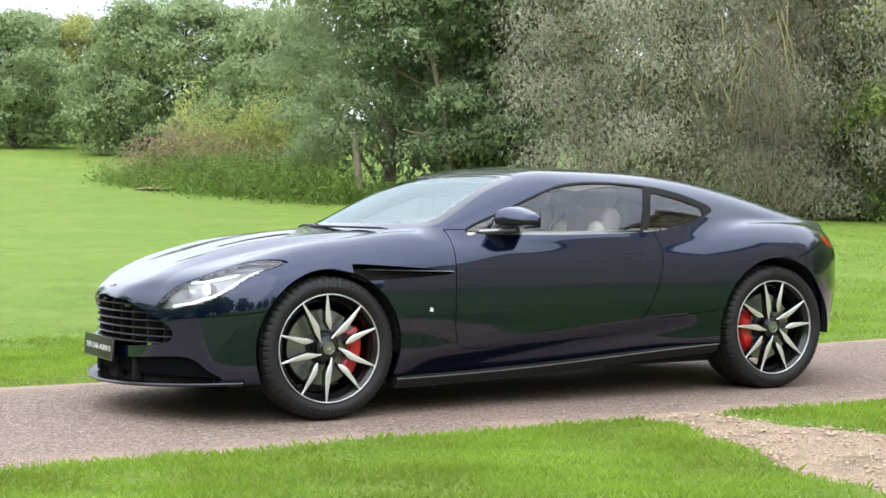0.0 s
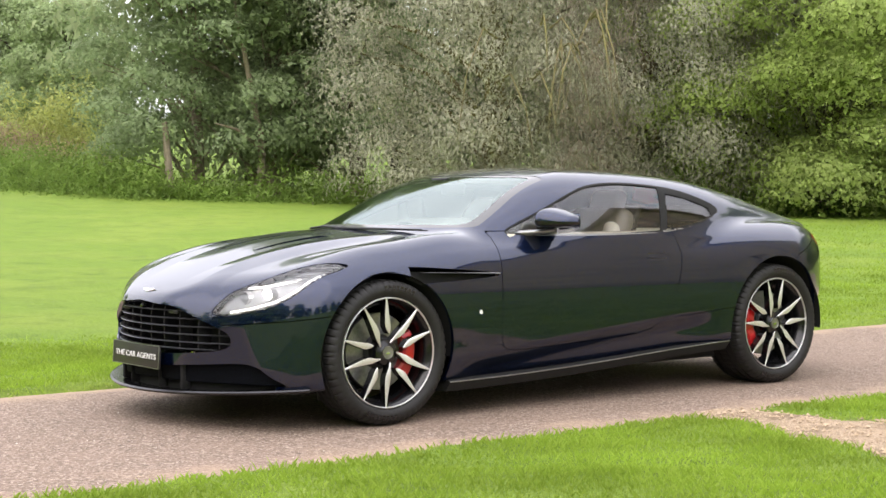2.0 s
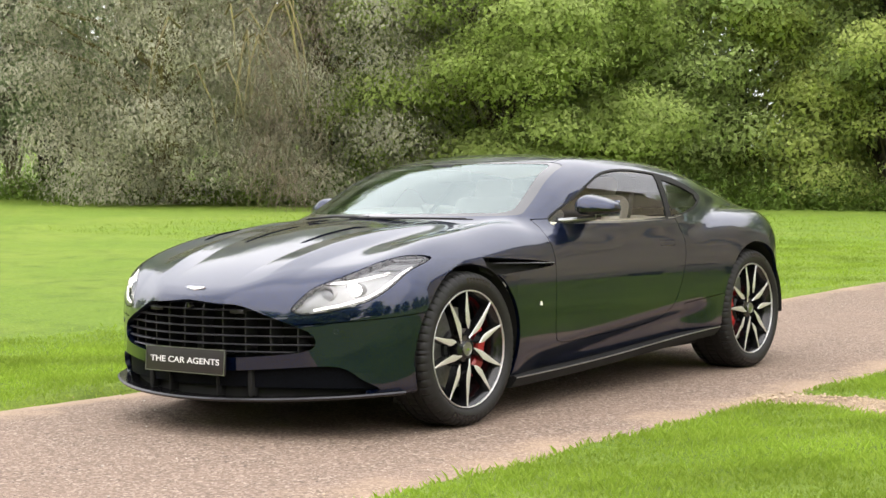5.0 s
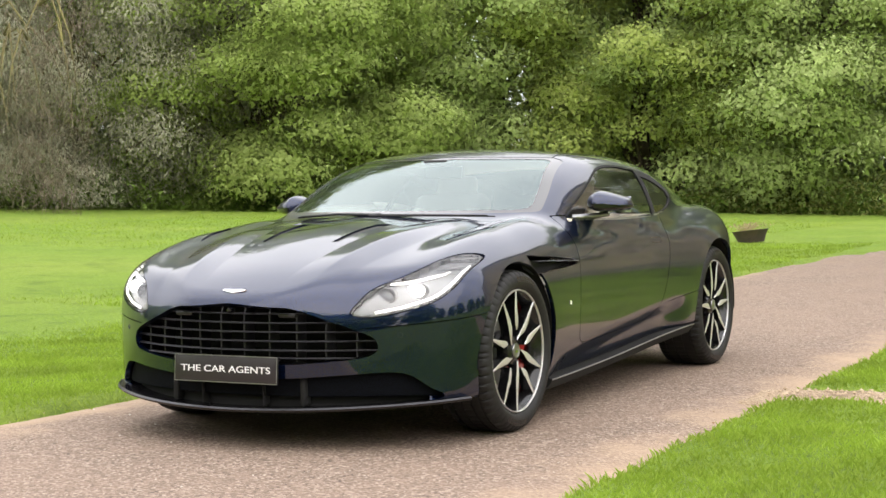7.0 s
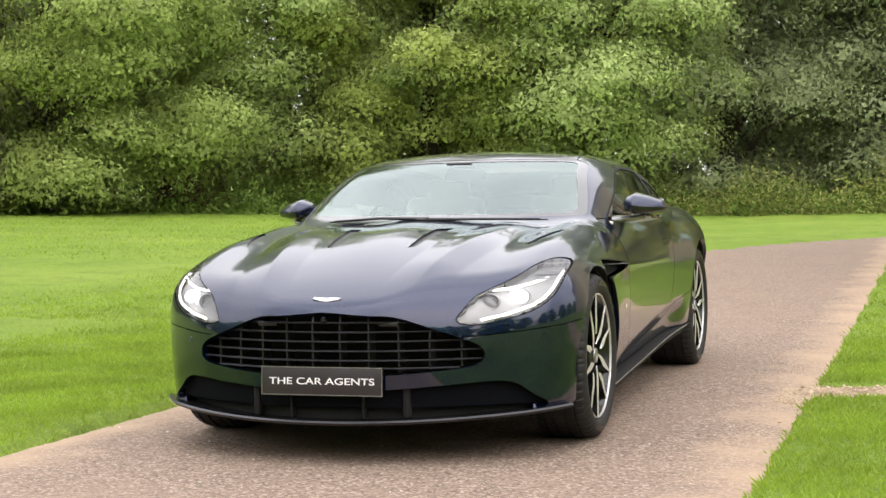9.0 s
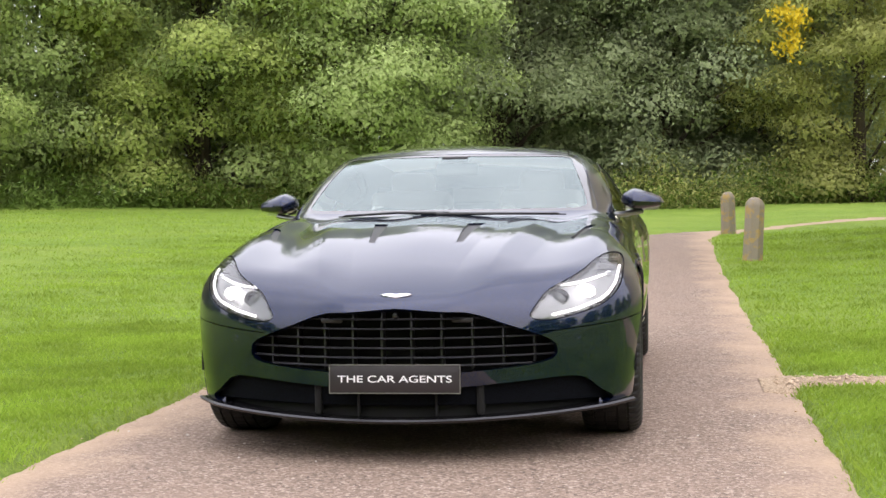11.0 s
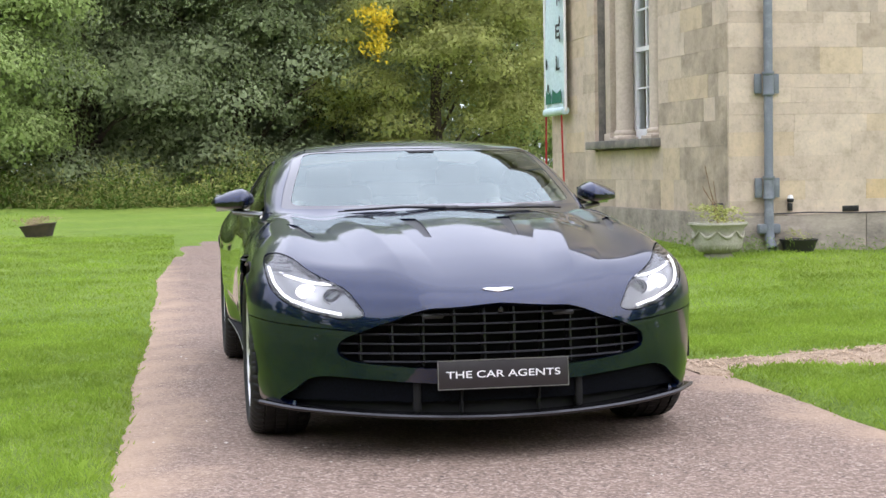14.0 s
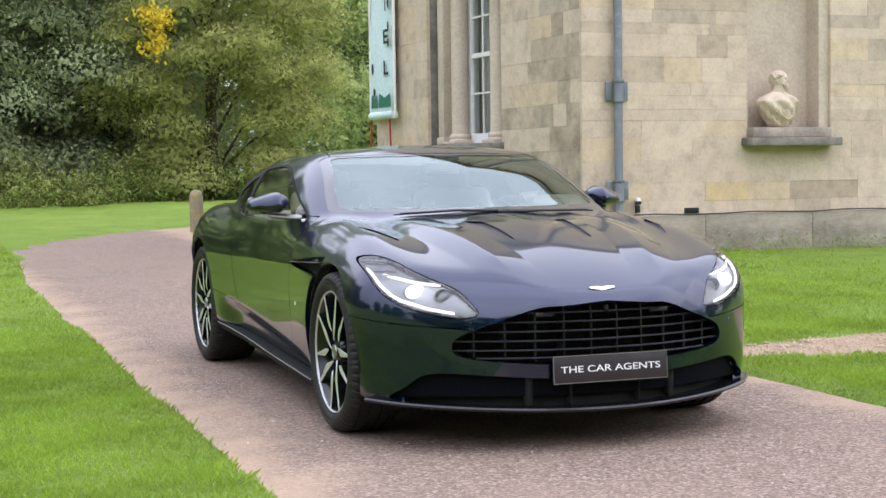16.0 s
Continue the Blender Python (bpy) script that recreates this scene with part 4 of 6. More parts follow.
def caliper_mesh():
    verts, faces = [], []
    n = 15
    for i in range(n):
        a = radians(-38 + 76 * i / (n - 1))
        e = .006 if i in (0, n - 1) else 0
        lump = .006 if 3 <= i <= 5 or 9 <= i <= 11 else 0
        for r, z in ((.128 + e, -.02), (.128 + e, .045 - e + lump), (.140, .054 - e + lump), (.190, .052 - e + lump), (.207 - e, .035), (.207 - e, -.03)):
            verts.append((r * math.cos(a), r * math.sin(a), z))
    for i in range(n - 1):
        for j in range(6):
            q = (j + 1) % 6
            faces.append((i * 6 + j, i * 6 + q, (i + 1) * 6 + q, (i + 1) * 6 + j))
    faces += [tuple(range(6))[::-1], tuple((n - 1) * 6 + j for j in range(6))]
    return mesh_of("brake_caliper", verts, faces, RED, 30)


calm = caliper_mesh()


def mark_mesh():
    """Raised plain bars on the tyre's side, where its maker's lettering stands."""
    verts, faces = [], []
    for base in (radians(78),):
        for i in range(8):
            a0 = base + radians(i * 4.3 - 15)
            o = len(verts)
            for a in (a0, a0 + radians(3.0)):
                for r in (.305, .329):
                    verts.append((r * math.cos(a), r * math.sin(a), .1298 - (.004 if r > .32 else 0)))
            faces.append((o, o + 1, o + 3, o + 2))
    return mesh_of("sidewall_bar", verts, faces, GLOSS_BLACK, 30)


markm = mark_mesh()
for k, wx in enumerate(WHEEL_X):
    for s in (1, -1):
        turn = (17, 0)[k] if s == 1 else (5, 30)[k]
        base = Matrix.Translation((wx, s * (.818, .820)[k], .356)) @ Matrix.Rotation(radians(-90 * s), 4, "X")
        wheel = part("wheel", barrel, None, car, "black alloy wheel with ten machined blades")
        wheel.matrix_basis = base
        tyre = part("tyre", tyres[k], None, wheel, "black road tyre")
        tyre.matrix_basis = Matrix.Translation((0, 0, (0, -.018)[k]))
        for a in (0, math.pi):
            marks = part("sidewall_relief", markm, None, wheel)
            marks.matrix_basis = Matrix.Translation((0, 0, 0 if k == 0 else .002)) @ Matrix.Rotation(a, 4, "Z")
        part("rim_lip", lip, None, wheel)
        part("hub", hubm, None, wheel)
        part("hub_cap", capm, None, wheel)
        part("cap_mark", capw, None, wheel)
        part("brake_disc", discm, None, wheel)
        part("disc_bell", bellm, None, wheel)
        cal = part("brake_caliper", calm, None, wheel, "red brake caliper")
        back = math.pi if k == 0 else 0.0
        cal.matrix_basis = Matrix.Rotation(back + radians(-8 if k == 0 else 8) * s, 4, "Z")
        for i in range(10):
            r = Matrix.Rotation(radians(turn + 36 * i + (3 if i % 2 else -3)), 4, "Z")
            for me, nm in zip(blades[i % 2], ("spoke_face", "spoke")):
                part(nm, me, None, wheel).matrix_basis = r
        for i in range(5):
            part("wheel_nut", nutm, None, wheel).matrix_basis = Matrix.Rotation(radians(turn + 18 + 72 * i), 4, "Z") @ Matrix.Translation((.057, 0, 0))


# door mirrors
def mirror_mesh(s):
    verts, faces = [], []
    n, k = 24, 28
    for i in range(n + 1):
        v = i / n
        y = -.108 + .216 * v
        # blunt beside the car, widest a third of the way out, drawn to a point outward
        fat = (v / .3) ** .4 if v < .3 else (1 - .66 * ((v - .3) / .7) ** 1.5) * min(1, (1 - v) / .08) ** .5
        fat = max(fat, .02)
        rise = .010 - .016 * v
        for j in range(k):
            a = 2 * math.pi * j / k
            c, d = math.cos(a), math.sin(a)
            px = abs(c) ** .75 * math.copysign(1, c) * (.108 if c > 0 else .066)
            pz = d ** .9 * .072 if d > 0 else -abs(d) ** .45 * .046
            verts.append((px * fat + .035 * (.5 - v), s * y, pz * fat + rise))
    for i in range(n):
        for j in range(k):
            q = (j + 1) % k
            f = (i * k + j, i * k + q, (i + 1) * k + q, (i + 1) * k + j)
            faces.append(f if s == 1 else f[::-1])
    return verts, faces


for s in (1, -1):
    at = Matrix.Translation((.300, s * .945, .986)) @ Matrix.Diagonal((1.28, 1, .92, 1))
    v, f = moved(mirror_mesh(s), at)
    low = [q for q in f if sum(v[i][2] for i in q) / 4 < .982]
    high = [q for q in f if sum(v[i][2] for i in q) / 4 >= .982]
    mir = part("door_mirror", mesh_of("door_mirror", v, high, PAINT), None, car, "navy teardrop door mirror on a slim arm")
    part("mirror_base", mesh_of("mirror_base", v, low, GLOSS_BLACK), None, mir)
    arm = [(.47, s * .79, .920), (.44, s * .82, .921), (.40, s * .86, .927), (.36, s * .90, .935), (.335, s * .94, .944)]
    av, af = tube(arm, [.030, .026, .024, .024, .022], 12)
    part("mirror_arm", ([(p[0], p[1], .93 + (p[2] - .93) * .55) for p in av], af), GREYMETAL, mir)
    part("mirror_glass", moved(([(0, -.085, -.045), (0, .085, -.040), (0, .085, .040), (0, -.085, .045)], [(0, 1, 2, 3)]), Matrix.Translation((.240, s * .942, .983))), CHROME, mir)

# wipers
for a, b, c in (((1.09, .06, .955), (1.06, -.20, .962), (.985, -.46, .950)), ((1.095, .00, .953), (1.065, .30, .952), (.93, .56, .947))):
    w = part("wiper", tube([a, b, c], [.010, .006, .003], 8), SATIN_BLACK, car, "black wiper at rest on the windscreen")
    part("wiper_blade", tube([(a[0] - .01, a[1], a[2] + .004), (b[0] - .012, b[1], b[2] - .004), (c[0] - .012, c[1] * 1.06, c[2] - .006)], .003, 6), MATT_BLACK, w)

# cabin
part("cabin_floor", box(2.5, 1.5, .05, (-.4, 0, .34), .02), DARK_TRIM, car)
part("scuttle", box(.05, 1.45, .55, (.98, 0, .62), .02), DARK_TRIM, car)
part("rear_bulkhead", box(.05, 1.4, .52, (-1.28, 0, .60), .02), DARK_TRIM, car)
part("parcel_shelf", box(.55, 1.15, .03, (-1.45, 0, .89), .01), CREAM, car)
dash = part("dashboard", box(.50, 1.42, .22, (.68, 0, .80), .08, None, 4), DARK_TRIM, car, "dark dashboard")
part("dash_panel", box(.05, 1.36, .10, (.43, 0, .74), .03), CREAM, car)
part("instrument_hood", box(.20, .36, .07, (.50, -.36, .905), .03), DARK_TRIM, dash)
wheel_m = Matrix.Translation((.33, -.36, .80)) @ Matrix.Rotation(radians(-68), 4, "Y")
ringm = [(.175 + .016 * math.cos(a), .016 * math.sin(a)) for a in np.linspace(0, 2 * math.pi, 9)[:-1]]
steer = part("steering_wheel", moved(lathe(ringm, 40, True), wheel_m), DARK_TRIM, car, "dark leather steering wheel")
part("steering_boss", moved(lathe([(0, .03), (.06, .025), (.075, 0), (.05, -.05)], 24), wheel_m), DARK_TRIM, steer)
for a in (0, 180, 270):
    q = wheel_m @ Matrix.Rotation(radians(a + 90), 4, "Z")
    part("steering_spoke", moved(tube([(.05, 0, 0), (.17, 0, 0)], [.018, .012], 8), q), DARK_TRIM, steer)
for s in (1, -1):
    part("door_card", box(1.15, .03, .44, (.05, s * .795, .69), .02), CREAM, DOORS[s], "cream leather door lining")
    part("door_top_roll", box(1.10, .05, .035, (.02, s * .800, .905), .015), CREAM, DOORS[s])
    seat = part("front_seat", box(.50, .50, .16, (-.12, s * .37, .50), .06, None, 4), CREAM, car, "cream leather sports seat with an umber back")
    lean = Matrix.Rotation(radians(-20), 4, "Y")
    part("seat_back", box(.13, .47, .56, (-.44, s * .37, .78), .055, lean, 4), SEAT_BROWN, seat)
    part("seat_back_shell", box(.05, .44, .60, (-.52, s * .37, .79), .02, lean, 3), DARK_TRIM, seat)
    part("headrest", box(.09, .25, .16, (-.565, s * .37, 1.075), .04, lean, 4), SEAT_BROWN, seat)
    for t in (.18, -.18):
        part("seat_bolster", box(.16, .09, .42, (-.40, s * .37 + t, .76), .04, lean, 3), CREAM, seat)
    part("rear_seat", box(.35, .45, .45, (-.98, s * .32, .68), .08, Matrix.Rotation(radians(-18), 4, "Y"), 4), CREAM, car)
    part("rear_side_lining", box(.55, .03, .30, (-.85, s * .76, .75), .01), CREAM, car)
part("centre_console", box(.95, .22, .26, (.02, 0, .53), .04), DARK_TRIM, car)
part("interior_mirror", box(.03, .22, .065, (.30, 0, 1.165), .02), DARK_TRIM, car, "dark interior mirror")
part("sensor_pod", box(.10, .14, .03, (.36, 0, 1.215), .012), DARK_TRIM, car)
part("headlining", ([(x, y, float(roof_line(x)) - .045 - .11 * y * y) for x in np.linspace(.2, -1.0, 13) for y in np.linspace(-.55, .55, 9)], [(i * 9 + j, i * 9 + j + 1, (i + 1) * 9 + j + 1, (i + 1) * 9 + j) for i in range(12) for j in range(8)]), CREAM, car)


# ---- ground ----
def ground_z(x, y):
    """The lawn's height: flat where the car stands, rising gently beyond."""
    x, y = np.asarray(x, float), np.asarray(y, float)
    far = np.clip(-y - 3, 0, 92)
    return .16 * ramp(-3, -17, x) + .09 * ramp(2.2, 4.5, y) * ramp(-3, -8, x) + .030 * far + .0005 * far ** 2 * ramp(-8, -60, y) - .12 * ramp(4.0, 9.0, y) * ramp(-14, -4, x)


def wobble(x, y, scale, seed=0.0):
    """A smooth uneven number between about -1 and 1."""
    s = 1 / scale
    return (np.sin(x * s * 1.7 + 1.3 * np.sin(y * s * 1.1 + seed)) + np.sin(y * s * 2.3 + 1.7 * np.sin(x * s * .9 + 2 * seed)) + .6 * np.sin((x + y) * s * 3.9 + seed * 3)) / 2.6


def polyline_gap(points, x, y):
    best = np.full(np.shape(x), 1e9)
    for (ax, ay), (bx, by) in zip(points, points[1:]):
        dx, dy = bx - ax, by - ay
        t = np.clip(((x - ax) * dx + (y - ay) * dy) / (dx * dx + dy * dy), 0, 1)
        best = np.minimum(best, np.hypot(x - ax - t * dx, y - ay - t * dy))
    return best


# the drive's outline: straight past the car, then a bend that narrows into a footpath behind the bollards
PATH_EDGE = np.array([(60, -1.50), (2, -1.51), (-2.1, -1.44), (-8, -1.39), (-10.5, -1.24), (-12.5, -1.05), (-14.2, -.66), (-15.3, -.28), (-16.3, .18), (-17.4, .92), (-18.4, 1.65), (-19.5, 2.65),
                      (-20.6, 3.9), (-23.5, 6.0), (-28, 8.5), (-40, 13.2), (-40, 14.6), (-27.5, 9.6), (-22.6, 6.7), (-19.5, 4.2), (-18.3, 2.85), (-17.1, 2.02), (-15.2, 1.76), (-9, 1.71), (60, 1.75)], float)
GRAVEL_LINE = [(-.10, 1.6), (-.15, 2.4), (-.12, 3.6), (-.3, 6.0), (-.6, 12)]


def path_gap(x, y):
    """Signed distance to the path's edge: negative on the path."""
    return within(PATH_EDGE, x, y) + .025 * wobble(x, y, .5) + .012 * wobble(x, y, .07, 2)


def gravel_gap(x, y):
    half = .18 + .42 * ramp(1.7, 3.4, y)
    return polyline_gap(GRAVEL_LINE, x, y) - half + .06 * wobble(x, y, .25, 4)


def spaced(stops):
    """Grid lines through the stops: (place, step from there on)."""
    out = []
    for (a, s), (b, _) in zip(stops, stops[1:]):
        out += list(np.arange(a, b - 1e-6, s))
    return np.array(out + [stops[-1][0]])


def grid_mesh(name, xs, ys, height, mat):
    gx, gy = np.meshgrid(xs, ys)
    v = np.stack([gx, gy, height(gx, gy)], -1).reshape(-1, 3)
    n = len(xs)
    i = (np.arange(len(ys) - 1)[:, None] * n + np.arange(n - 1)[None, :]).reshape(-1)
    return quick_mesh(name, v, np.stack([i, i + 1, i + 1 + n, i + n], 1), mat)


def quick_mesh(name, verts, quads, mat, smooth=True, normals=None):
    """A mesh of many faces of one size, made fast."""
    me = bpy.data.meshes.new(name)
    k = quads.shape[1]
    me.vertices.add(len(verts))
    me.vertices.foreach_set("co", np.ascontiguousarray(verts, np.float32).ravel())
    me.loops.add(len(quads) * k)
    me.loops.foreach_set("vertex_index", np.ascontiguousarray(quads, np.int32).ravel())
    me.polygons.add(len(quads))
    me.polygons.foreach_set("loop_start", np.arange(len(quads), dtype=np.int32) * k)
    me.polygons.foreach_set("use_smooth", np.full(len(quads), smooth))
    me.materials.append(mat)
    me.update(calc_edges=True)
    if normals is not None:
        me.normals_split_custom_set_from_vertices(normals.astype(np.float32))
    return me


def lawn_height(x, y):
    z = ground_z(x, y) + .022 + .012 * wobble(x, y, 1.1, 1) + .010 * wobble(x, y, .3, 5)
    d = np.minimum(path_gap(x, y), gravel_gap(x, y))
    return z - .075 * ramp(.05, -.06, d)


gx = spaced([(-400, 40), (-120, 8), (-48, 2), (-22, .5), (-9, .12), (-4, .06), (5, .12), (9, 1), (20, 6), (80, 40), (400, 1)])
gy = spaced([(-400, 40), (-120, 8), (-48, 2), (-12, .5), (-4.5, .10), (-1.9, .045), (-1.2, .3), (1.2, .045), (2.1, .06), (4.4, .15), (9, 1), (20, 6), (80, 40), (400, 1)])
tagged(part("ground", grid_mesh("ground", gx, gy, lawn_height, LAWN), None), "bright green mown lawn rolling up to the trees", "lawn", kind="structure")


def road_height(x, y):
    return ground_z(x, y) - .02 * ramp(1.3, 1.75, np.abs(y - .14)) * ramp(-14, -9, x) + .003 * wobble(x, y, .5, 2) - .25 * ramp(.25, .5, path_gap(x, y))


tagged(part("path", grid_mesh("path", spaced([(-42, .5), (-12, .15), (9, 1), (60, 1)]), np.concatenate([np.arange(-1.8, 2.0, .1), np.arange(2, 18, .25)]), road_height, ROAD), None), "worn pinkish tarmac drive with sandy edges", "path", kind="structure")
tagged(part("gravel_track", grid_mesh("gravel_track", np.arange(-1.4, 1.0, .06), np.arange(1.55, 9, .06), lambda x, y: ground_z(x, y) + .004 + .008 * wobble(x, y, .12, 3) - .1 * ramp(.1, .3, gravel_gap(x, y)), GRAVEL), None), "sandy gravel track worn into the lawn", "track", kind="structure")


# grass blades where the lawn is near, one field each side of the drive
def blades(name, x0, x1, y0, y1, count, tall, seed, lean=.8, fade=1.2):
    rng = np.random.default_rng(seed)
    x, y = rng.uniform(x0, x1, count), rng.uniform(y0, y1, count)
    d = np.minimum(path_gap(x, y), gravel_gap(x, y))
    edge = ramp(0, fade, x - x0) * (ramp(0, fade, y - y0) if y0 < -2 else 1) * (ramp(0, fade, y1 - y) if y1 > 2 else 1)
    keep = (d > -.02 - .05 * rng.random(count)) & (rng.random(count) < (.35 + .65 * ramp(-.05, .25, d)) * edge)
    x, y = x[keep], y[keep]
    n = len(x)
    z = lawn_height(x, y) - .006
    a = rng.uniform(0, 2 * np.pi, n)
    h = tall * (.45 + .8 * rng.random(n) ** 1.5) * (1 + .35 * wobble(x, y, .3, 7))
    w = (.0014 + .0016 * rng.random(n)) * (1 + tall * 6)
    l = h * lean * (.2 + rng.random(n))
    cx, cy = np.cos(a), np.sin(a)
    b = rng.uniform(0, 2 * np.pi, n)
    p = np.stack([x, y, z], 1)
    side = np.stack([cx * w, cy * w, 0 * w], 1)
    tip = np.stack([np.cos(b) * l, np.sin(b) * l, h], 1)
    mid = np.stack([np.cos(b) * l * .3, np.sin(b) * l * .3, h * .6], 1)
    v = np.stack([p - side, p + side, p + mid + side * 1.1, p + tip], 1).reshape(-1, 3)
    q = np.arange(n)[:, None] * 4 + np.arange(4)[None, :]
    return tagged(part(name, quick_mesh(name, v, q, BLADE, False), None), "short bright green lawn grass", "grass", kind="stuff")


blades("grass", -3.2, 4.8, 1.62, 4.2, 120000, .030, 1, .8, 1.0)
blades("grass", -4.0, 4.2, -4.6, -1.36, 130000, .032, 2, .8, 1.6)
blades("grass", -3.0, 4.8, 1.66, 4.2, 9000, .038, 8, .9, 1.0)
blades("grass", -4.0, 4.2, -4.6, -1.44, 9000, .038, 9, .9, 1.6)
blades("grass", -17, -2.4, 1.62, 6.5, 66000, .038, 3, .9, 2.2)
blades("grass", -17, -3.2, -7, -1.2, 90000, .036, 4, .9, 2.5)
blades("grass", -9, 3.5, 3.4, 8.0, 32000, .042, 5, .9, 1.6)
blades("grass", -30, -10, -20, -4.0, 40000, .045, 6, 1.0, 5.0)


def pebbles(name, count, seed):
    rng = np.random.default_rng(seed)
    x, y = rng.uniform(-.9, .6, count), rng.uniform(1.62, 4.2, count)
    keep = gravel_gap(x, y) < .06
    x, y = x[keep], y[keep]
    n = len(x)
    r = .004 + .011 * rng.random(n) ** 4
    octa = np.array([(1, 0, 0), (0, 1, 0), (-1, 0, 0), (0, -1, 0), (0, 0, .7), (0, 0, -.5)], float)
    jit = octa[None] * (1 + .5 * (rng.random((n, 6, 1)) - .5)) * r[:, None, None]
    v = jit + np.stack([x, y, ground_z(x, y) + .012], 1)[:, None, :]
    f = np.array([(0, 1, 4), (1, 2, 4), (2, 3, 4), (3, 0, 4), (1, 0, 5), (2, 1, 5), (3, 2, 5), (0, 3, 5)])
    q = (np.arange(n)[:, None, None] * 6 + f[None]).reshape(-1, 3)
    return tagged(part(name, quick_mesh(name, v.reshape(-1, 3), q, PEBBLE, False), None), "loose pale gravel stones", "gravel", kind="stuff")


PEBBLE = leaf_material("pale_pebble", (.26, .19, .12), (.46, .35, .24), (.66, .56, .44), 2.0, .02)
pebbles("gravel", 3500, 11)


# ---- trees ----
def leaf_cloud(rng, centres, outward, per, spread, size, droop=0.0, slim=.62):
    """Leaves scattered round the twig ends given: slender three-point blades. Returns verts and faces as arrays."""
    n = len(centres) * per
    c = np.repeat(centres, per, 0)
    o = np.repeat(outward, per, 0)
    # each twig end carries a flat spray whose outer leaves hang lower
    off = rng.normal(0, 1, (n, 3)) * np.array([1.3, 1.3, .5]) * spread
    off[:, 2] -= .55 * (off[:, :2] * o[:, :2]).sum(1)
    p = c + off
    if droop:
        fall = rng.random(n) ** 1.3 * droop
        p[:, 2] -= fall
    nrm = o * .9 + rng.normal(0, .55, (n, 3)) + np.array([0, 0, .40])
    nrm /= np.linalg.norm(nrm, axis=1)[:, None]
    nrm *= np.where((nrm * o).sum(1) < 0, -1.0, 1.0)[:, None]
    way = rng.normal(0, 1, (n, 3)) + np.array([0, 0, -.5 - 1.6 * (droop > 0)])
    way -= nrm * (way * nrm).sum(1)[:, None]
    way /= np.linalg.norm(way, axis=1)[:, None] + 1e-9
    side = np.cross(nrm, way)
    s = size * (.6 + .8 * rng.random(n))[:, None]
    b = p - way * s * .5
    t = p + way * s * .5 - nrm * s * .12
    v = np.stack([b - side * s * slim * .5, t, b + side * s * slim * .5], 1).reshape(-1, 3)
    soft = o + np.array([0, 0, .35]) + nrm * .22
    soft[:, 2] += 1.15 * off[:, 2] / spread
    soft /= np.linalg.norm(soft, axis=1)[:, None]
    return v, np.arange(n * 3).reshape(-1, 3), np.repeat(soft, 3, 0)


def lobes_on(rng, lobes, clusters):
    """Twig ends over the outside of several rounded boughs, most of them on the sunny side."""
    cs, os = [], []
    total = sum(r[0] * r[2] * (1.0 if c[0] > -.5 else .35) for c, r in lobes)
    for c, r in lobes:
        k = max(8, int(clusters * r[0] * r[2] * (1.0 if c[0] > -.5 else .35) / total))
        d = rng.normal(0, 1, (k, 3)) + np.array([.55, 0, .3])
        d[:, 2] = np.where(d[:, 2] < -.5, -d[:, 2] * .5, d[:, 2])
        d /= np.linalg.norm(d, axis=1)[:, None]
        rad = np.array(r) * (.74 + .34 * rng.random((k, 1)) ** .6)
        cs.append(np.array(c) + d * rad)
        os.append(d)
    return np.concatenate(cs), np.concatenate(os)


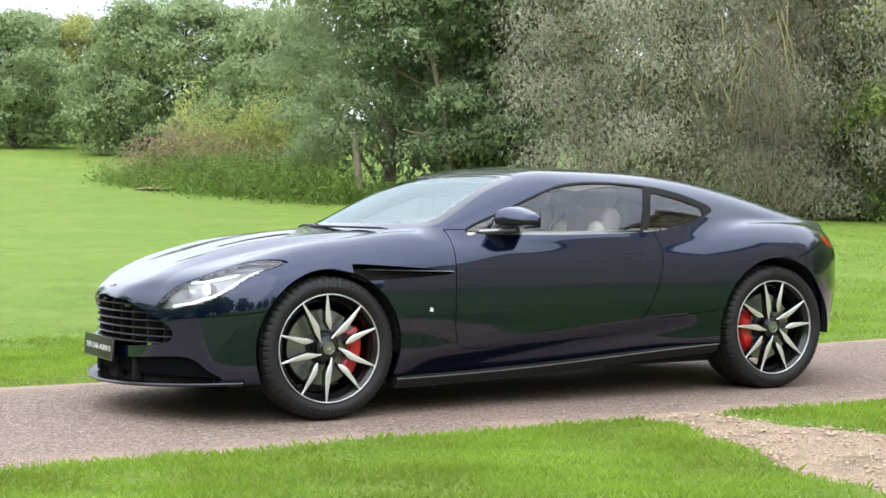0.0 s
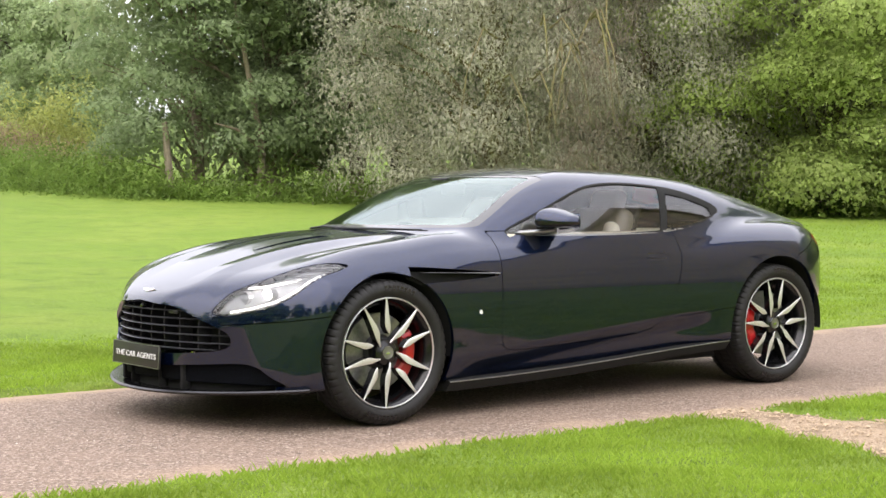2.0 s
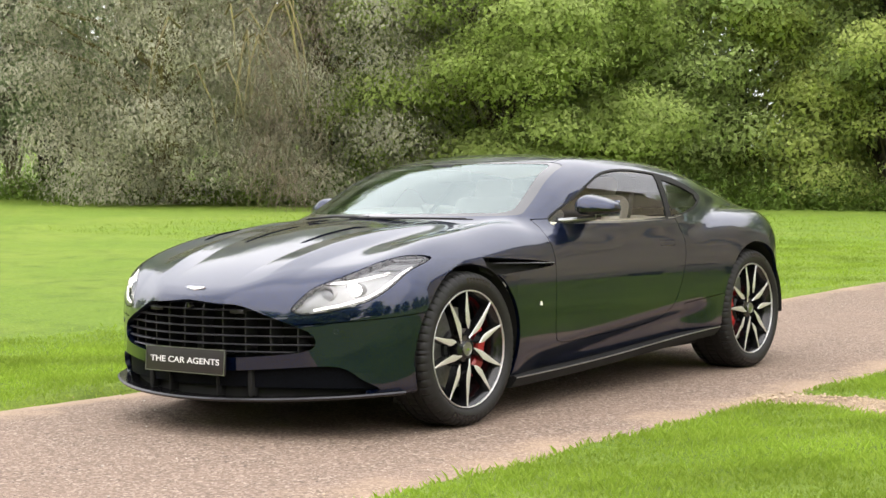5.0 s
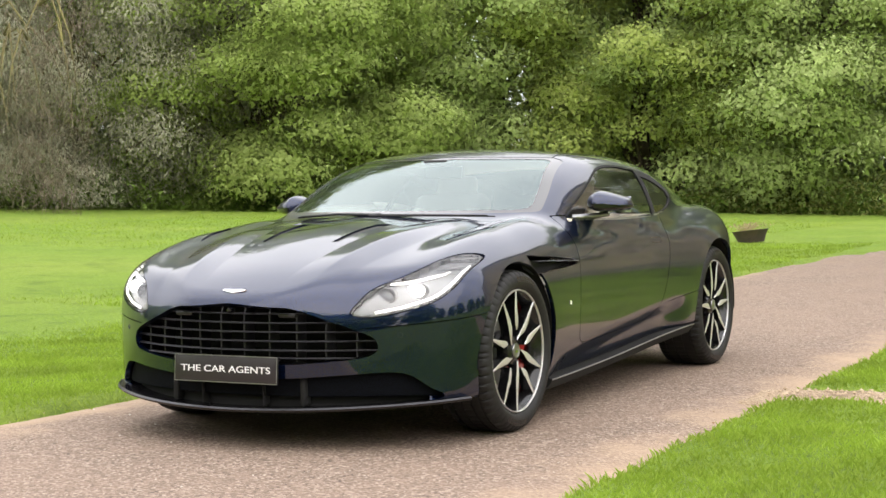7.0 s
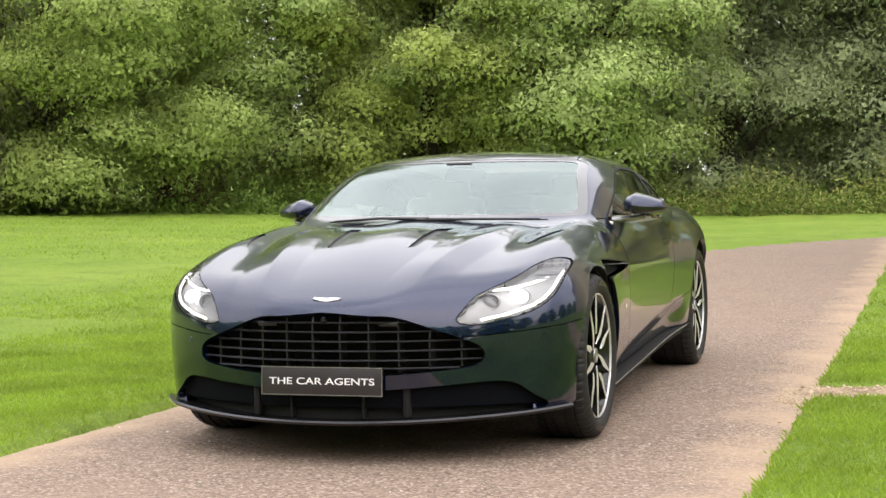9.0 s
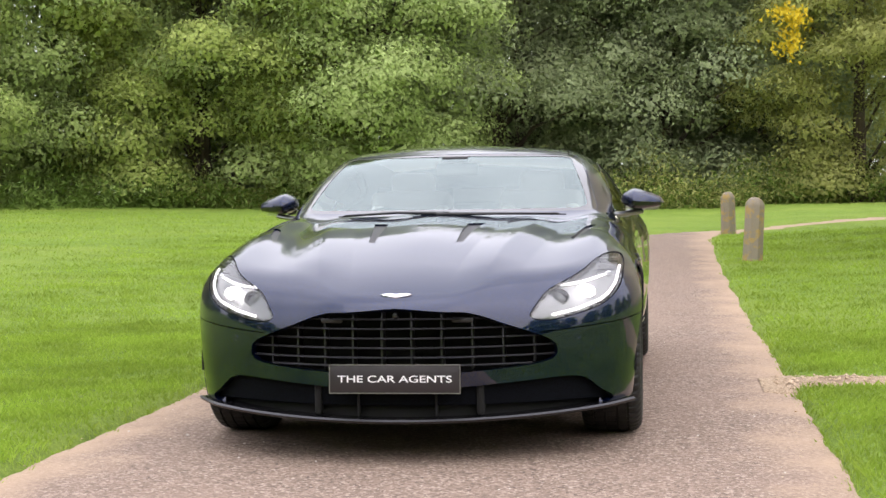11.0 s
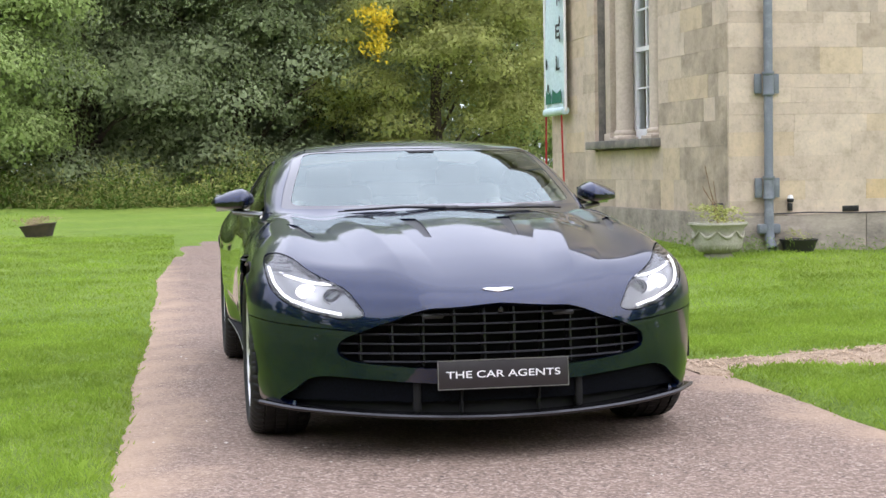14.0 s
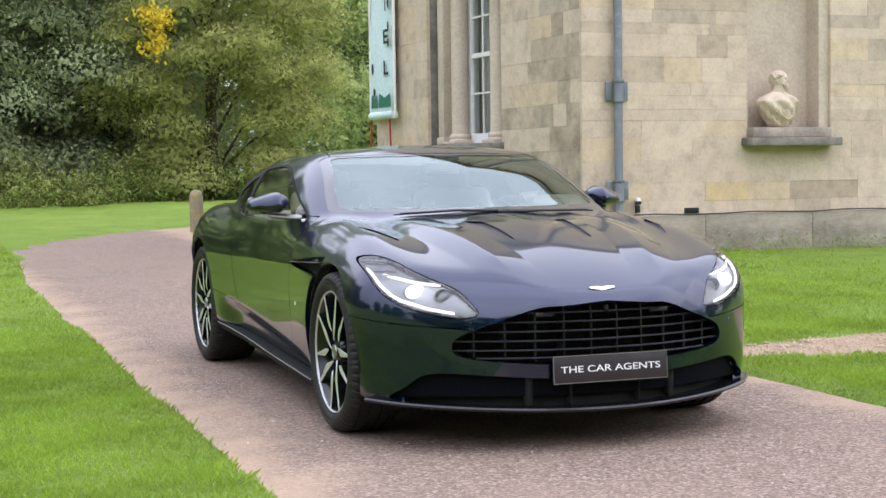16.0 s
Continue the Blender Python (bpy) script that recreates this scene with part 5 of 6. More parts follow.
def grown_tree(name, seed, height, radius, leaf, bark, label, leaves=24000, size=.15, low=.4, droop=0.0, trunk_r=.22, slim=.62, front=.45, boughs=44, spread=.20, lean=(0, 0), lobe=.30):
    """A tree at a wood's edge: its fuller side faces +x. Limbs reach into every bough."""
    rng = np.random.default_rng(seed)
    root = empty(name, None, label, "tree")
    top = Vector((lean[0] * height, lean[1] * height, height * .82))
    spine = [Vector((0, 0, -.3)) + (top + Vector((0, 0, .3))) * t + Vector((.15 * math.sin(5 * t + seed), .15 * math.cos(4 * t + seed), 0)) * radius * .12 for t in np.linspace(0, 1, 9)]
    wood = [tube(spine, [trunk_r * (1.25 - 1.1 * t) for t in np.linspace(0, 1, 9)], 9)]
    lobes = []
    for i in range(boughs):
        u = (i + rng.random()) / boughs
        z = low + (height - low) * (.04 + .92 * u)
        env = math.sin(math.pi * min(1, max(.0, .20 + .74 * u))) ** .7
        a = rng.uniform(-1, 1) * (math.pi * (.5 + .5 * (rng.random() > front)))
        rr = radius * env * (.45 + .5 * rng.random())
        c = (rr * math.cos(a) + lean[0] * z, rr * math.sin(a) + lean[1] * z, z)
        q = radius * lobe * (.7 + .6 * rng.random())
        lobes.append((c, (q, q * 1.1, q * .72)))
        s = spine[min(8, max(0, int(8 * (z / (height * .82)) - 1)))]
        mid = (s + Vector(c)) / 2 + Vector((0, 0, .1 * radius))
        if i % 2 == 0:
            wood.append(tube([s, mid, Vector(c)], [trunk_r * .35, trunk_r * .2, trunk_r * .06], 5))
    per = 24 if leaves > 20000 else 14
    cs, os = lobes_on(rng, lobes, leaves // per)
    keep = cs[:, 2] > .15
    v, q, soft = leaf_cloud(rng, cs[keep], os[keep], per, spread, size, droop, slim)
    # larger sprays inside the boughs close the crown
    c2, o2 = lobes_on(rng, [(c, tuple(.80 * s for s in r)) for c, r in lobes], leaves // 50)
    keep = c2[:, 2] > .15
    v2, q2, soft2 = leaf_cloud(rng, c2[keep], o2[keep], 6, spread, min(.30, size * (1.25 if droop else 1.6)), droop, min(1, slim * 1.2))
    v, q, soft = np.concatenate([v, v2]), np.concatenate([q, q2 + len(v)]), np.concatenate([soft, soft2])
    v[:, 2] = np.maximum(v[:, 2], .03)
    part("trunk", mesh_of("trunk", *joined(*wood), bark), None, root)
    part("crown", quick_mesh("crown", v, q, leaf, True, soft), None, root)
    return root


def facing(x, y, size=1.0, turn=0.0, towards=(0, 0), wide=1.0, tall=1.0):
    a = math.atan2(towards[1] - y, towards[0] - x) + radians(turn)
    return Matrix.Translation((x, y, float(ground_z(x, y)) - .05)) @ Matrix.Rotation(a, 4, "Z") @ Matrix.Diagonal((size, size * wide, size * tall, 1))


def planted(proto, spots):
    """The first spot takes the tree itself, the others take copies."""
    for i, (x, y, *rest) in enumerate(spots):
        m = facing(x, y, *rest)
        if i == 0:
            proto.matrix_basis = m
        else:
            c = copy_thing(proto, Matrix.Identity(4))
            c.matrix_basis = m


GROUP = "trees round the lawn"
maple = grown_tree("maple_tree", 3, 12, 5.2, LIME_LEAF, BARK, "broad bright green maple with leaves down to the lawn", 165000, .094, .0, 0, .3, .75, .35, 84, .24, lobe=.25)
planted(tagged(maple, group=GROUP), [(-28.2, -20.6, 1.0, 0)])
maple_b = grown_tree("maple_tree", 8, 12, 5.6, MAPLE_LEAF, BARK, "tall spreading green sycamore at the wood's edge", 118000, .104, .1, 0, .32, .8, .35, 80, .26, lobe=.25)
planted(tagged(maple_b, group=GROUP), [(-36.5, -17.2, 1.0, 0), (-37.6, -8.4, .95, 35)])
lime = grown_tree("sycamore_tree", 14, 13, 5.0, PALE_LIME_LEAF, BARK, "sycamore with pale yellow-green drooping boughs", 120000, .102, .2, 0, .30, .8, .35, 76, .26, lobe=.26)
planted(tagged(lime, group=GROUP), [(-36.8, -12.6, .95, 10)])
oak = grown_tree("oak_tree", 21, 13, 5.2, DARK_LEAF, BARK, "dense dark green oak in the wood's edge", 92000, .098, .0, 0, .34, .75, .35, 76, .28, lobe=.26)
planted(tagged(oak, group=GROUP), [(-41.6, -4.2, 1.0, 0), (-42.5, 1.2, 1.05, 40), (-44.0, 5.5, 1.1, -35)])
olive = grown_tree("birch_tree", 27, 9.5, 3.6, OLIVE_LEAF, BARK, "slender olive green tree turning yellow", 84000, .088, .0, 0, .2, .7, .35, 64, .2, lobe=.26)
planted(tagged(olive, group=GROUP), [(-38.4, 6.9, 1.0, 0)])
ash = grown_tree("ash_tree", 31, 14, 5.5, MAPLE_LEAF, BARK, "tall mid-green tree behind the house corner", 42000, .15, .2, 0, .3, .6, .4, 60, .3)
planted(tagged(ash, group=GROUP), [(-48.5, 11.5, 1.0, 0), (-52, 17, 1.1, 40)])
willow = grown_tree("willow_tree", 36, 12, 4.9, WILLOW_LEAF, MOSSY_BARK, "grey-leaved willow with hanging boughs", 110000, .095, .0, .9, .36, .42, .35, 76, .24, lobe=.26)
planted(tagged(willow, group=GROUP), [(-21.2, -26.6, 1.0, 0), (-25.2, -24.6, .95, 30)])
alder = grown_tree("alder_tree", 44, 13, 4.0, ALDER_LEAF, PALE_BARK, "slim grey-green alder with a bare lower trunk", 58000, .112, .9, 0, .2, .75, .4, 70, .26, lobe=.28)
planted(tagged(alder, group=GROUP), [(-17.2, -36.6, .92, 0), (-18.9, -35.0, 1.0, 60), (-21.0, -33.2, 1.0, -50)])
back = grown_tree("woodland_tree", 52, 14, 6.0, DARK_LEAF, BARK, "dark woodland tree behind the edge trees", 15000, .29, .0, 0, .35, .75, .3, 46, .5, lobe=.32)
planted(tagged(back, group=GROUP), [(x, y, k, turn, (0, 0), 1.0, 1.55) for x, y, k, turn in ((-23, -42, 1, 0), (-21.5, -40.5, .85, 30), (-26, -38, .9, 60), (-29, -37, 1, 80), (-32, -31, 1, 160), (-35, -26.5, 1, 30), (-41, -22, 1, 200), (-44, -15, 1, 70), (-45, -9.5, 1, 250), (-49, -4, 1, 120), (-50, 2.5, 1.05, 20), (-51, 8, 1.1, 300), (-57, 13, 1.2, 90), (-60, 22, 1.2, 0), (-55.6, -5.6, .95, 40), (-51.5, -22.5, .95, 110), (-54, -14.5, .95, 200), (-46, -31.5, .95, 280), (-56, .5, 1, 330))])
hill = grown_tree("park_tree", 61, 10.5, 4.6, HILL_LEAF, BARK, "rounded park tree across the rising lawn", 19900, .23, .0, 0, .3, .75, .3, 60, .36, lobe=.30)
planted(tagged(hill, group=GROUP), [(-12.7, -70.2, .62, 0, (0, 0), 1.2), (-15.0, -76.0, .63, 90), (-17.2, -62.9, .68, 200), (-19.0, -61.8, .70, 40), (-20.3, -59.0, .65, 130), (-21.0, -55.0, .62, 300), (-24, -62, .68, 20), (-9.5, -78, .60, 250), (-22, -82, .46, 70), (-18, -90, .42, 10), (-13, -88, .46, 160)])
fork = grown_tree("forked_tree", 66, 7.0, 2.9, OLIVE_LEAF, BARK, "small olive tree forking low on the far lawn", 14000, .17, 1.2, 0, .22, .6, .3, 30, .26, lobe=.34)
planted(tagged(fork, group=GROUP), [(-17.8, -75.0, .95, 0)])
# trees that close the park behind the camera
ring_tree = grown_tree("boundary_tree", 83, 13, 6.0, MAPLE_LEAF, BARK, "full green tree across the park", 3000, .9, .0, 0, .35, .8, 0, 40, .55, lobe=.34)
planted(tagged(ring_tree, group=GROUP), [(34 + 6 * math.sin(i * 2.1), -40 + i * 9, 1.0, i * 50) for i in range(11)] + [(24 - i * 9, 42 + 5 * math.sin(i * 1.7), .62, i * 70) for i in range(6)] + [(30 - i * 12, -62 + 4 * math.sin(i * 1.3), .9, i * 60) for i in range(3)])


# leaning pale trunk and bare branches in front of the alders
def bare_trunk(name, path, radii, mat, label):
    o = part(name, mesh_of(name, *tube(path, radii, 9), mat), None)
    return tagged(o, label, "tree trunk")


gz = lambda x, y: float(ground_z(x, y))
bare_trunk("leaning_trunk", [(-17.6, -33.3, gz(-17.6, -33.3) - .1), (-17.7, -33.3, 2.9), (-17.4, -33.4, 4.6), (-16.9, -33.5, 7.2)], [.13, .11, .09, .05], PALE_BARK, "pale leaning tree trunk among dark leaves")
bare_trunk("broken_trunk", [(-15.1, -34.2, gz(-15.1, -34.2) - .1), (-15.05, -34.2, 2.2), (-14.95, -34.25, 3.6)], [.14, .12, .08], PALE_BARK, "short pale trunk at the wood's edge")
bare_trunk("fallen_branch", [(-17.7, -33.2, 2.6), (-17.2, -33.0, 3.0), (-16.6, -32.9, 3.35), (-15.9, -32.9, 3.5)], [.07, .06, .045, .02], PALE_BARK, "pale broken branch hanging from a trunk")


# rough growth: undergrowth, reeds, brambles
def growth(name, line, width, tall, leaf, count, size, seed, label, slim=.35, tuft=14):
    rng = np.random.default_rng(seed)
    pts = np.array(line, float)
    seg = rng.integers(0, len(pts) - 1, count // tuft)
    t = rng.random(len(seg))[:, None]
    c = pts[seg] * (1 - t) + pts[seg + 1] * t + rng.normal(0, 1, (len(seg), 2)) * width
    h = tall * (.35 + .75 * rng.random(len(seg))) * (1 + .3 * np.sin(c[:, 0] * 1.3) + .25 * np.sin(c[:, 1] * 1.9))
    n = len(seg) * tuft
    c, h = np.repeat(c, tuft, 0), np.repeat(h, tuft)
    u = rng.random(n)
    p = np.stack([c[:, 0] + rng.normal(0, .22, n), c[:, 1] + rng.normal(0, .22, n), np.zeros(n)], 1)
    p[:, 2] = ground_z(p[:, 0], p[:, 1]) + h * u
    o = np.stack([rng.normal(0, .6, n), rng.normal(0, .6, n), np.full(n, .5)], 1)
    v, q, soft = leaf_cloud(rng, p, o, 1, .05, size, 0, slim)
    return tagged(part(name, quick_mesh(name, v, q, leaf, True, soft), None), label, "undergrowth", kind="stuff")


growth("undergrowth", [(-14, -34), (-18, -31), (-22.5, -24.5), (-25, -22), (-30, -17), (-34, -13.5), (-35.5, -9), (-36.5, -4), (-37.5, 2), (-38, 6), (-40, 11)], .8, 1.0, WEED_LEAF, 40000, .16, 71, "rough weeds and low shrubs under the trees")
growth("undergrowth", [(-34.5, -12), (-35.5, -6), (-36.2, -1), (-36.6, 4)], .4, 1.4, OLIVE_LEAF, 12000, .13, 72, "tall yellowing weeds along the wood", .3)
growth("bramble_bank", [(-12.0, -46), (-13.2, -42), (-14.0, -38), (-14.5, -34.5)], 1.0, 1.1, WEED_LEAF, 34000, .14, 73, "green bramble bank beside the lawn")
growth("dry_reeds", [(-12.6, -47.5), (-14.0, -45), (-15.4, -42)], .8, 1.5, REED_LEAF, 20000, .17, 74, "pinkish dry reeds above the brambles", .2)
growth("yellow_shrub", [(-14.8, -47.3), (-15.8, -46.6), (-17.0, -46.1)], .75, 3.3, SHRUB_LEAF, 18000, .19, 75, "yellow-green shrub behind the reeds", .35, 20)
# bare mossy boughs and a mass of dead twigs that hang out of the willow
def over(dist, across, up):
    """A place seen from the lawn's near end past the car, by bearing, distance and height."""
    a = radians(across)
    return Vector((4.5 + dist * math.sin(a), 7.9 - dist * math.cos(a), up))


def in_tree(root, name, piece, mat, label=""):
    o = part(name, mesh_of(name, *piece, mat), None, root, label)
    o.matrix_basis = root.matrix_basis.inverted()
    return o


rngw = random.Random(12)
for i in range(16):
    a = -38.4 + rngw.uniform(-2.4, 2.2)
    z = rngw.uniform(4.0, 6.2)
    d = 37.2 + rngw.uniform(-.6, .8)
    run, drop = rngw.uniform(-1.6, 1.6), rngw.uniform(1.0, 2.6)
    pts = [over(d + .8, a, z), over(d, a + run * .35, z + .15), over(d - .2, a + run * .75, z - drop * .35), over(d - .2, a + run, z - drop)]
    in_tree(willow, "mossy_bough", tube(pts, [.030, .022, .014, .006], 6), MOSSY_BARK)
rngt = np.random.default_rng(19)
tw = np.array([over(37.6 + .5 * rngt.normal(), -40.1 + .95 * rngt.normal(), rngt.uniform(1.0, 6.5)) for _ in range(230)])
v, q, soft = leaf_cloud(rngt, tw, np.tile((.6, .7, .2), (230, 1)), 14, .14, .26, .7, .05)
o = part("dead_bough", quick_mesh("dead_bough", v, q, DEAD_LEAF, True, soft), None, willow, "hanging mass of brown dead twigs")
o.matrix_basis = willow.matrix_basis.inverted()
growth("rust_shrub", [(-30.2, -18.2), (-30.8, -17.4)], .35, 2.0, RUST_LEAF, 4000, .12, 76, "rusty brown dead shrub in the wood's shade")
rng = np.random.default_rng(5)
cs = np.array([(-34.6, 4.55, 5.25)]) + rng.normal(0, 1, (34, 3)) * np.array([.12, .10, .14]) + np.array([(0, -.30, .35), (0, .22, .22), (0, .05, -.25), (0, -.12, -.62)])[rng.integers(0, 4, 34)]
v, q, soft = leaf_cloud(rng, cs, np.tile((1.0, 0, .3), (34, 1)), 12, .13, .12, .2, .7)
tagged(part("yellow_bough", quick_mesh("yellow_bough", v, q, YELLOW_LEAF, False), None), "bright yellow autumn bough in the dark wood", "foliage", kind="stuff")
v = moved(lathe([(0, .10), (.5, .08), (.9, .0)], 24), Matrix.Translation((-11.3, -42.3, gz(-11.3, -42.3) + .02)) @ Matrix.Diagonal((.8, 1.2, 1, 1)))
tagged(part("earth_heap", v, EARTH), "low heap of bare reddish earth", "soil")


# ---- the stone house ----
HX, HY = -8.25, 4.90          # its corner: the niche wall faces +x, the window wall faces -y
TURN = Matrix.Translation((HX, HY, 0)) @ Matrix.Rotation(radians(2.7), 4, "Z") @ Matrix.Translation((-HX, -HY, 0))   # the house stands a little askew to the drive
house = empty("house", TURN, "buff ashlar stone house with a tall sash window and a niche", "house")
BASE_Z = -.15
# solid core, built of slabs so that niche and window recess go in
NICHE = (7.17, 8.40)
BAY = (-12.92, -10.43)
END = -15.0
TOP = 8.6


def slab(x0, x1, y0, y1, z0, z1):
    return box(x1 - x0, y1 - y0, z1 - z0, ((x0 + x1) / 2, (y0 + y1) / 2, (z0 + z1) / 2), 0)


def merged(*bms):
    out = bmesh.new()
    for b in bms:
        me = bpy.data.meshes.new("tmp")
        b.to_mesh(me)
        b.free()
        out.from_mesh(me)
        bpy.data.meshes.remove(me)
    return out


D = .045                        # depth of the facing stones
front_wall = part("front_wall", merged(
    slab(HX - .6, HX - D, HY + .601, NICHE[0], BASE_Z, TOP), slab(HX - .6, HX - D, NICHE[1], 19, BASE_Z, TOP),
    slab(HX - .6, HX - D, NICHE[0], NICHE[1], BASE_Z, 1.40), slab(HX - .6, HX - D, NICHE[0], NICHE[1], 4.1, TOP),
    slab(HX - .9, HX - .601, NICHE[0] - .1, NICHE[1] + .1, 1.2, 4.2)), MORTAR, house, "coursed ashlar wall with a tall niche")
side_wall = part("side_wall", merged(
    slab(BAY[1], HX - D, HY + D, HY + .6, BASE_Z, TOP), slab(END, BAY[0], HY + D, HY + .6, BASE_Z, TOP),
    slab(BAY[0], BAY[1], HY + D, HY + .6, BASE_Z, 1.36), slab(BAY[0], BAY[1], HY + D, HY + .6, 5.2, TOP)), MORTAR, house, "coursed ashlar wall with a deep window bay")
part("end_wall", slab(END, END + .6, HY + .601, 19, BASE_Z, TOP), MORTAR, house)
part("roof", slab(END - .2, HX + .2, HY - .2, 19, TOP + .001, TOP + .3), PLINTH, house)
# plinth of larger weathered slabs
plinth = part("plinth", merged(slab(HX - .5, HX + .02, HY + .7, 19, BASE_Z, .55), slab(END, HX, HY - .02, HY + .45, BASE_Z, .58)), PLINTH, house, "weathered grey stone plinth")
block = box(1, 1, 1, (0, 0, 0), 0)
bmesh.ops.bevel(block, geom=list(block.edges), offset=.004, segments=1, affect="EDGES")
BLOCK = bpy.data.meshes.new("stone")
block.to_mesh(BLOCK)
block.free()
BLOCK.materials.append(ASHLAR)
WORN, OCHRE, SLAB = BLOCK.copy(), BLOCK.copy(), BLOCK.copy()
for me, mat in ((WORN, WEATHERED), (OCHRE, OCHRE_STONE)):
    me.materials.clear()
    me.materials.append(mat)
SLAB.materials.clear()
SLAB.materials.append(PLINTH)


def stone(parent, x0, x1, y0, y1, z0, z1, mesh=BLOCK, name="stone"):
    ob = new(name, mesh)
    ob.parent = parent
    ob.matrix_basis = Matrix.Translation(((x0 + x1) / 2, (y0 + y1) / 2, (z0 + z1) / 2)) @ Matrix.Diagonal((x1 - x0, y1 - y0, z1 - z0, 1))
    return ob


rnd = random.Random(7)
J = .0008


def course(z0, z1, a, b, put, gaps=(), long=1.0):
    """One course of stones of uneven length from a to b, left out over the gaps."""
    at = a
    while at < b - .02:
        w = rnd.choice((.32, .42, .5, .58, .66, .78, .9)) * rnd.uniform(.9, 1.1) * long
        e = at + w
        if b - e < .22:
            e = b
        for g0, g1 in gaps:
            if at < g0 < e + .18:
                e = g0
            elif g0 <= at < g1:
                at, e = g1, None
                break
        if e is None:
            continue
        put(at + J, e - J, z0 + J, z1 - J, rnd.uniform(-.002, .003))
        at = e


front_z = [.55, .715, .935, 1.214, 1.483, 1.678, 1.81, 1.976, 2.13, 2.43, 2.70, 2.83, 2.99, 3.26, 3.54, 3.8, 4.1]
side_z = [.58, .95, 1.34, 1.63, 1.90, 2.17, 2.44, 2.71, 2.98, 3.25, 3.52, 3.8, 4.1]
for z0, z1 in zip(front_z, front_z[1:]):
    g = [NICHE] if z0 > 1.45 else []
    course(z0, z1, HY, 11.2, lambda a, b, c, d, o: stone(front_wall, HX - D, HX + o, a, b, c, d, OCHRE if 6.35 < (a + b) / 2 < 7.35 and .7 < c < .8 else BLOCK), g, 1.25)
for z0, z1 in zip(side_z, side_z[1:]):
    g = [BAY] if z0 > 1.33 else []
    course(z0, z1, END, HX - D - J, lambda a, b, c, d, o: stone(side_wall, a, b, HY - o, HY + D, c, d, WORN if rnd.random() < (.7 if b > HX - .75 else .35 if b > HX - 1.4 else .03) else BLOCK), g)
z = 4.1
upper = []
while z < TOP - .1:
    course(z, z + .30, HY, 19, lambda a, b, c, d, o: upper.append(slab(HX - D, HX + o, a, b, c, d)))
    course(z, z + .30, END, HX - D - J, lambda a, b, c, d, o: upper.append(slab(a, b, HY - o, HY + D, c, d)), [BAY] if z < 5.1 else [])
    z += .30
tagged(part("upper_stones", merged(*upper), ASHLAR, house), kind="stuff")
for i in range(7):
    stone(plinth, END + i * .971, END + i * .971 + .967, HY - .045, HY - .019, BASE_Z, .575, SLAB, "plinth_slab")
for i in range(5):
    stone(plinth, HX + .019, HX + .045, HY + .1 + i * 1.55, HY + 1.64 + i * 1.55, BASE_Z, .545, SLAB, "plinth_slab")
# niche and its sill
sill_ob = part("niche_sill", box(.34, 1.33, .10, (HX + .06, 7.75, 1.418), .012), SILL_STONE, house, "projecting lichened niche sill")
part("sill_ledge", box(.34, 1.15, .12, (HX - .02, 7.735, 1.53), .015), PLINTH, sill_ob)
niche = part("niche_back", slab(HX - .60, HX - .30, NICHE[0], NICHE[1], 1.40, 4.1), COLUMN_STONE, house)
part("niche_jamb", slab(HX - .30, HX - .05, NICHE[1] - .14, NICHE[1], 1.59, 4.1), COLUMN_STONE, house)
# the window bay
bx0, bx1 = BAY
part("bay_sill", box(bx1 - bx0 + .12, .55, .11, ((bx0 + bx1) / 2, HY + .14, 1.42), .015), SILL_STONE, house, "dark stone window sill")
for s, x in ((1, -12.12), (-1, -10.84)):
    col = [(.165, 1.475), (.165, 1.53), (.150, 1.545), (.158, 1.575), (.150, 1.60), (.128, 1.615), (.120, 1.66), (.118, 3.0), (.112, 4.6), (.15, 4.68), (.15, 4.8)]
    c = part("column", moved(lathe(col, 32), Matrix.Translation((x, HY + .16, 0))), COLUMN_STONE, house, "round pale stone column")
    part("column_base", box(.36, .36, .045, (x, HY + .16, 1.495), .008), COLUMN_STONE, c)
    if s == -1:
        continue
    e = bx0 + .20
    p_ = part("pilaster", box(.20, .20, 3.3, (e, HY + .22, 3.12), .01), COLUMN_STONE, house)
    part("pilaster_base", box(.25, .24, .10, (e, HY + .22, 1.535), .012), COLUMN_STONE, p_)
part("bay_panel", merged(slab(bx0, -12.12, HY + .34, HY + .48, 1.47, 5.2), slab(-10.86, bx1, HY + .34, HY + .48, 1.47, 5.2)), COLUMN_STONE, house)
part("jamb", slab(bx0 - .002, bx0 + .01, HY + .05, HY + .34, 1.47, 5.2), SILL_STONE, house)
W0, W1 = -12.12, -10.86
win = part("sash_window", merged(*[slab(a, b, HY + .28, HY + .40, c, d) for a, b, c, d in ((W0, W0 + .11, 1.48, 5.0), (W1 - .11, W1, 1.48, 5.0), (W0 + .11, W1 - .11, 1.48, 1.62), (W0 + .11, W1 - .11, 4.88, 5.0))]), WHITE_PAINT, house, "white painted tall sash window with small panes")
for zc in (2.69, 3.75):
    part("meeting_rail", slab(W0 + .11, W1 - .11, HY + .285, HY + .35, zc - .03, zc + .03), WHITE_PAINT, win)
PW = (W1 - W0 - .22) / 3
for k in (1, 2):
    x = W0 + .11 + PW * k
    part("glazing_bar", slab(x - .012, x + .012, HY + .30, HY + .335, 1.62, 4.88), WHITE_PAINT, win)
for zc in (2.17, 3.22, 4.3):
    part("glazing_bar", slab(W0 + .11, W1 - .11, HY + .30, HY + .335, zc - .012, zc + .012), WHITE_PAINT, win)
zs = [1.62, 2.17, 2.69, 3.22, 3.75, 4.3, 4.88]
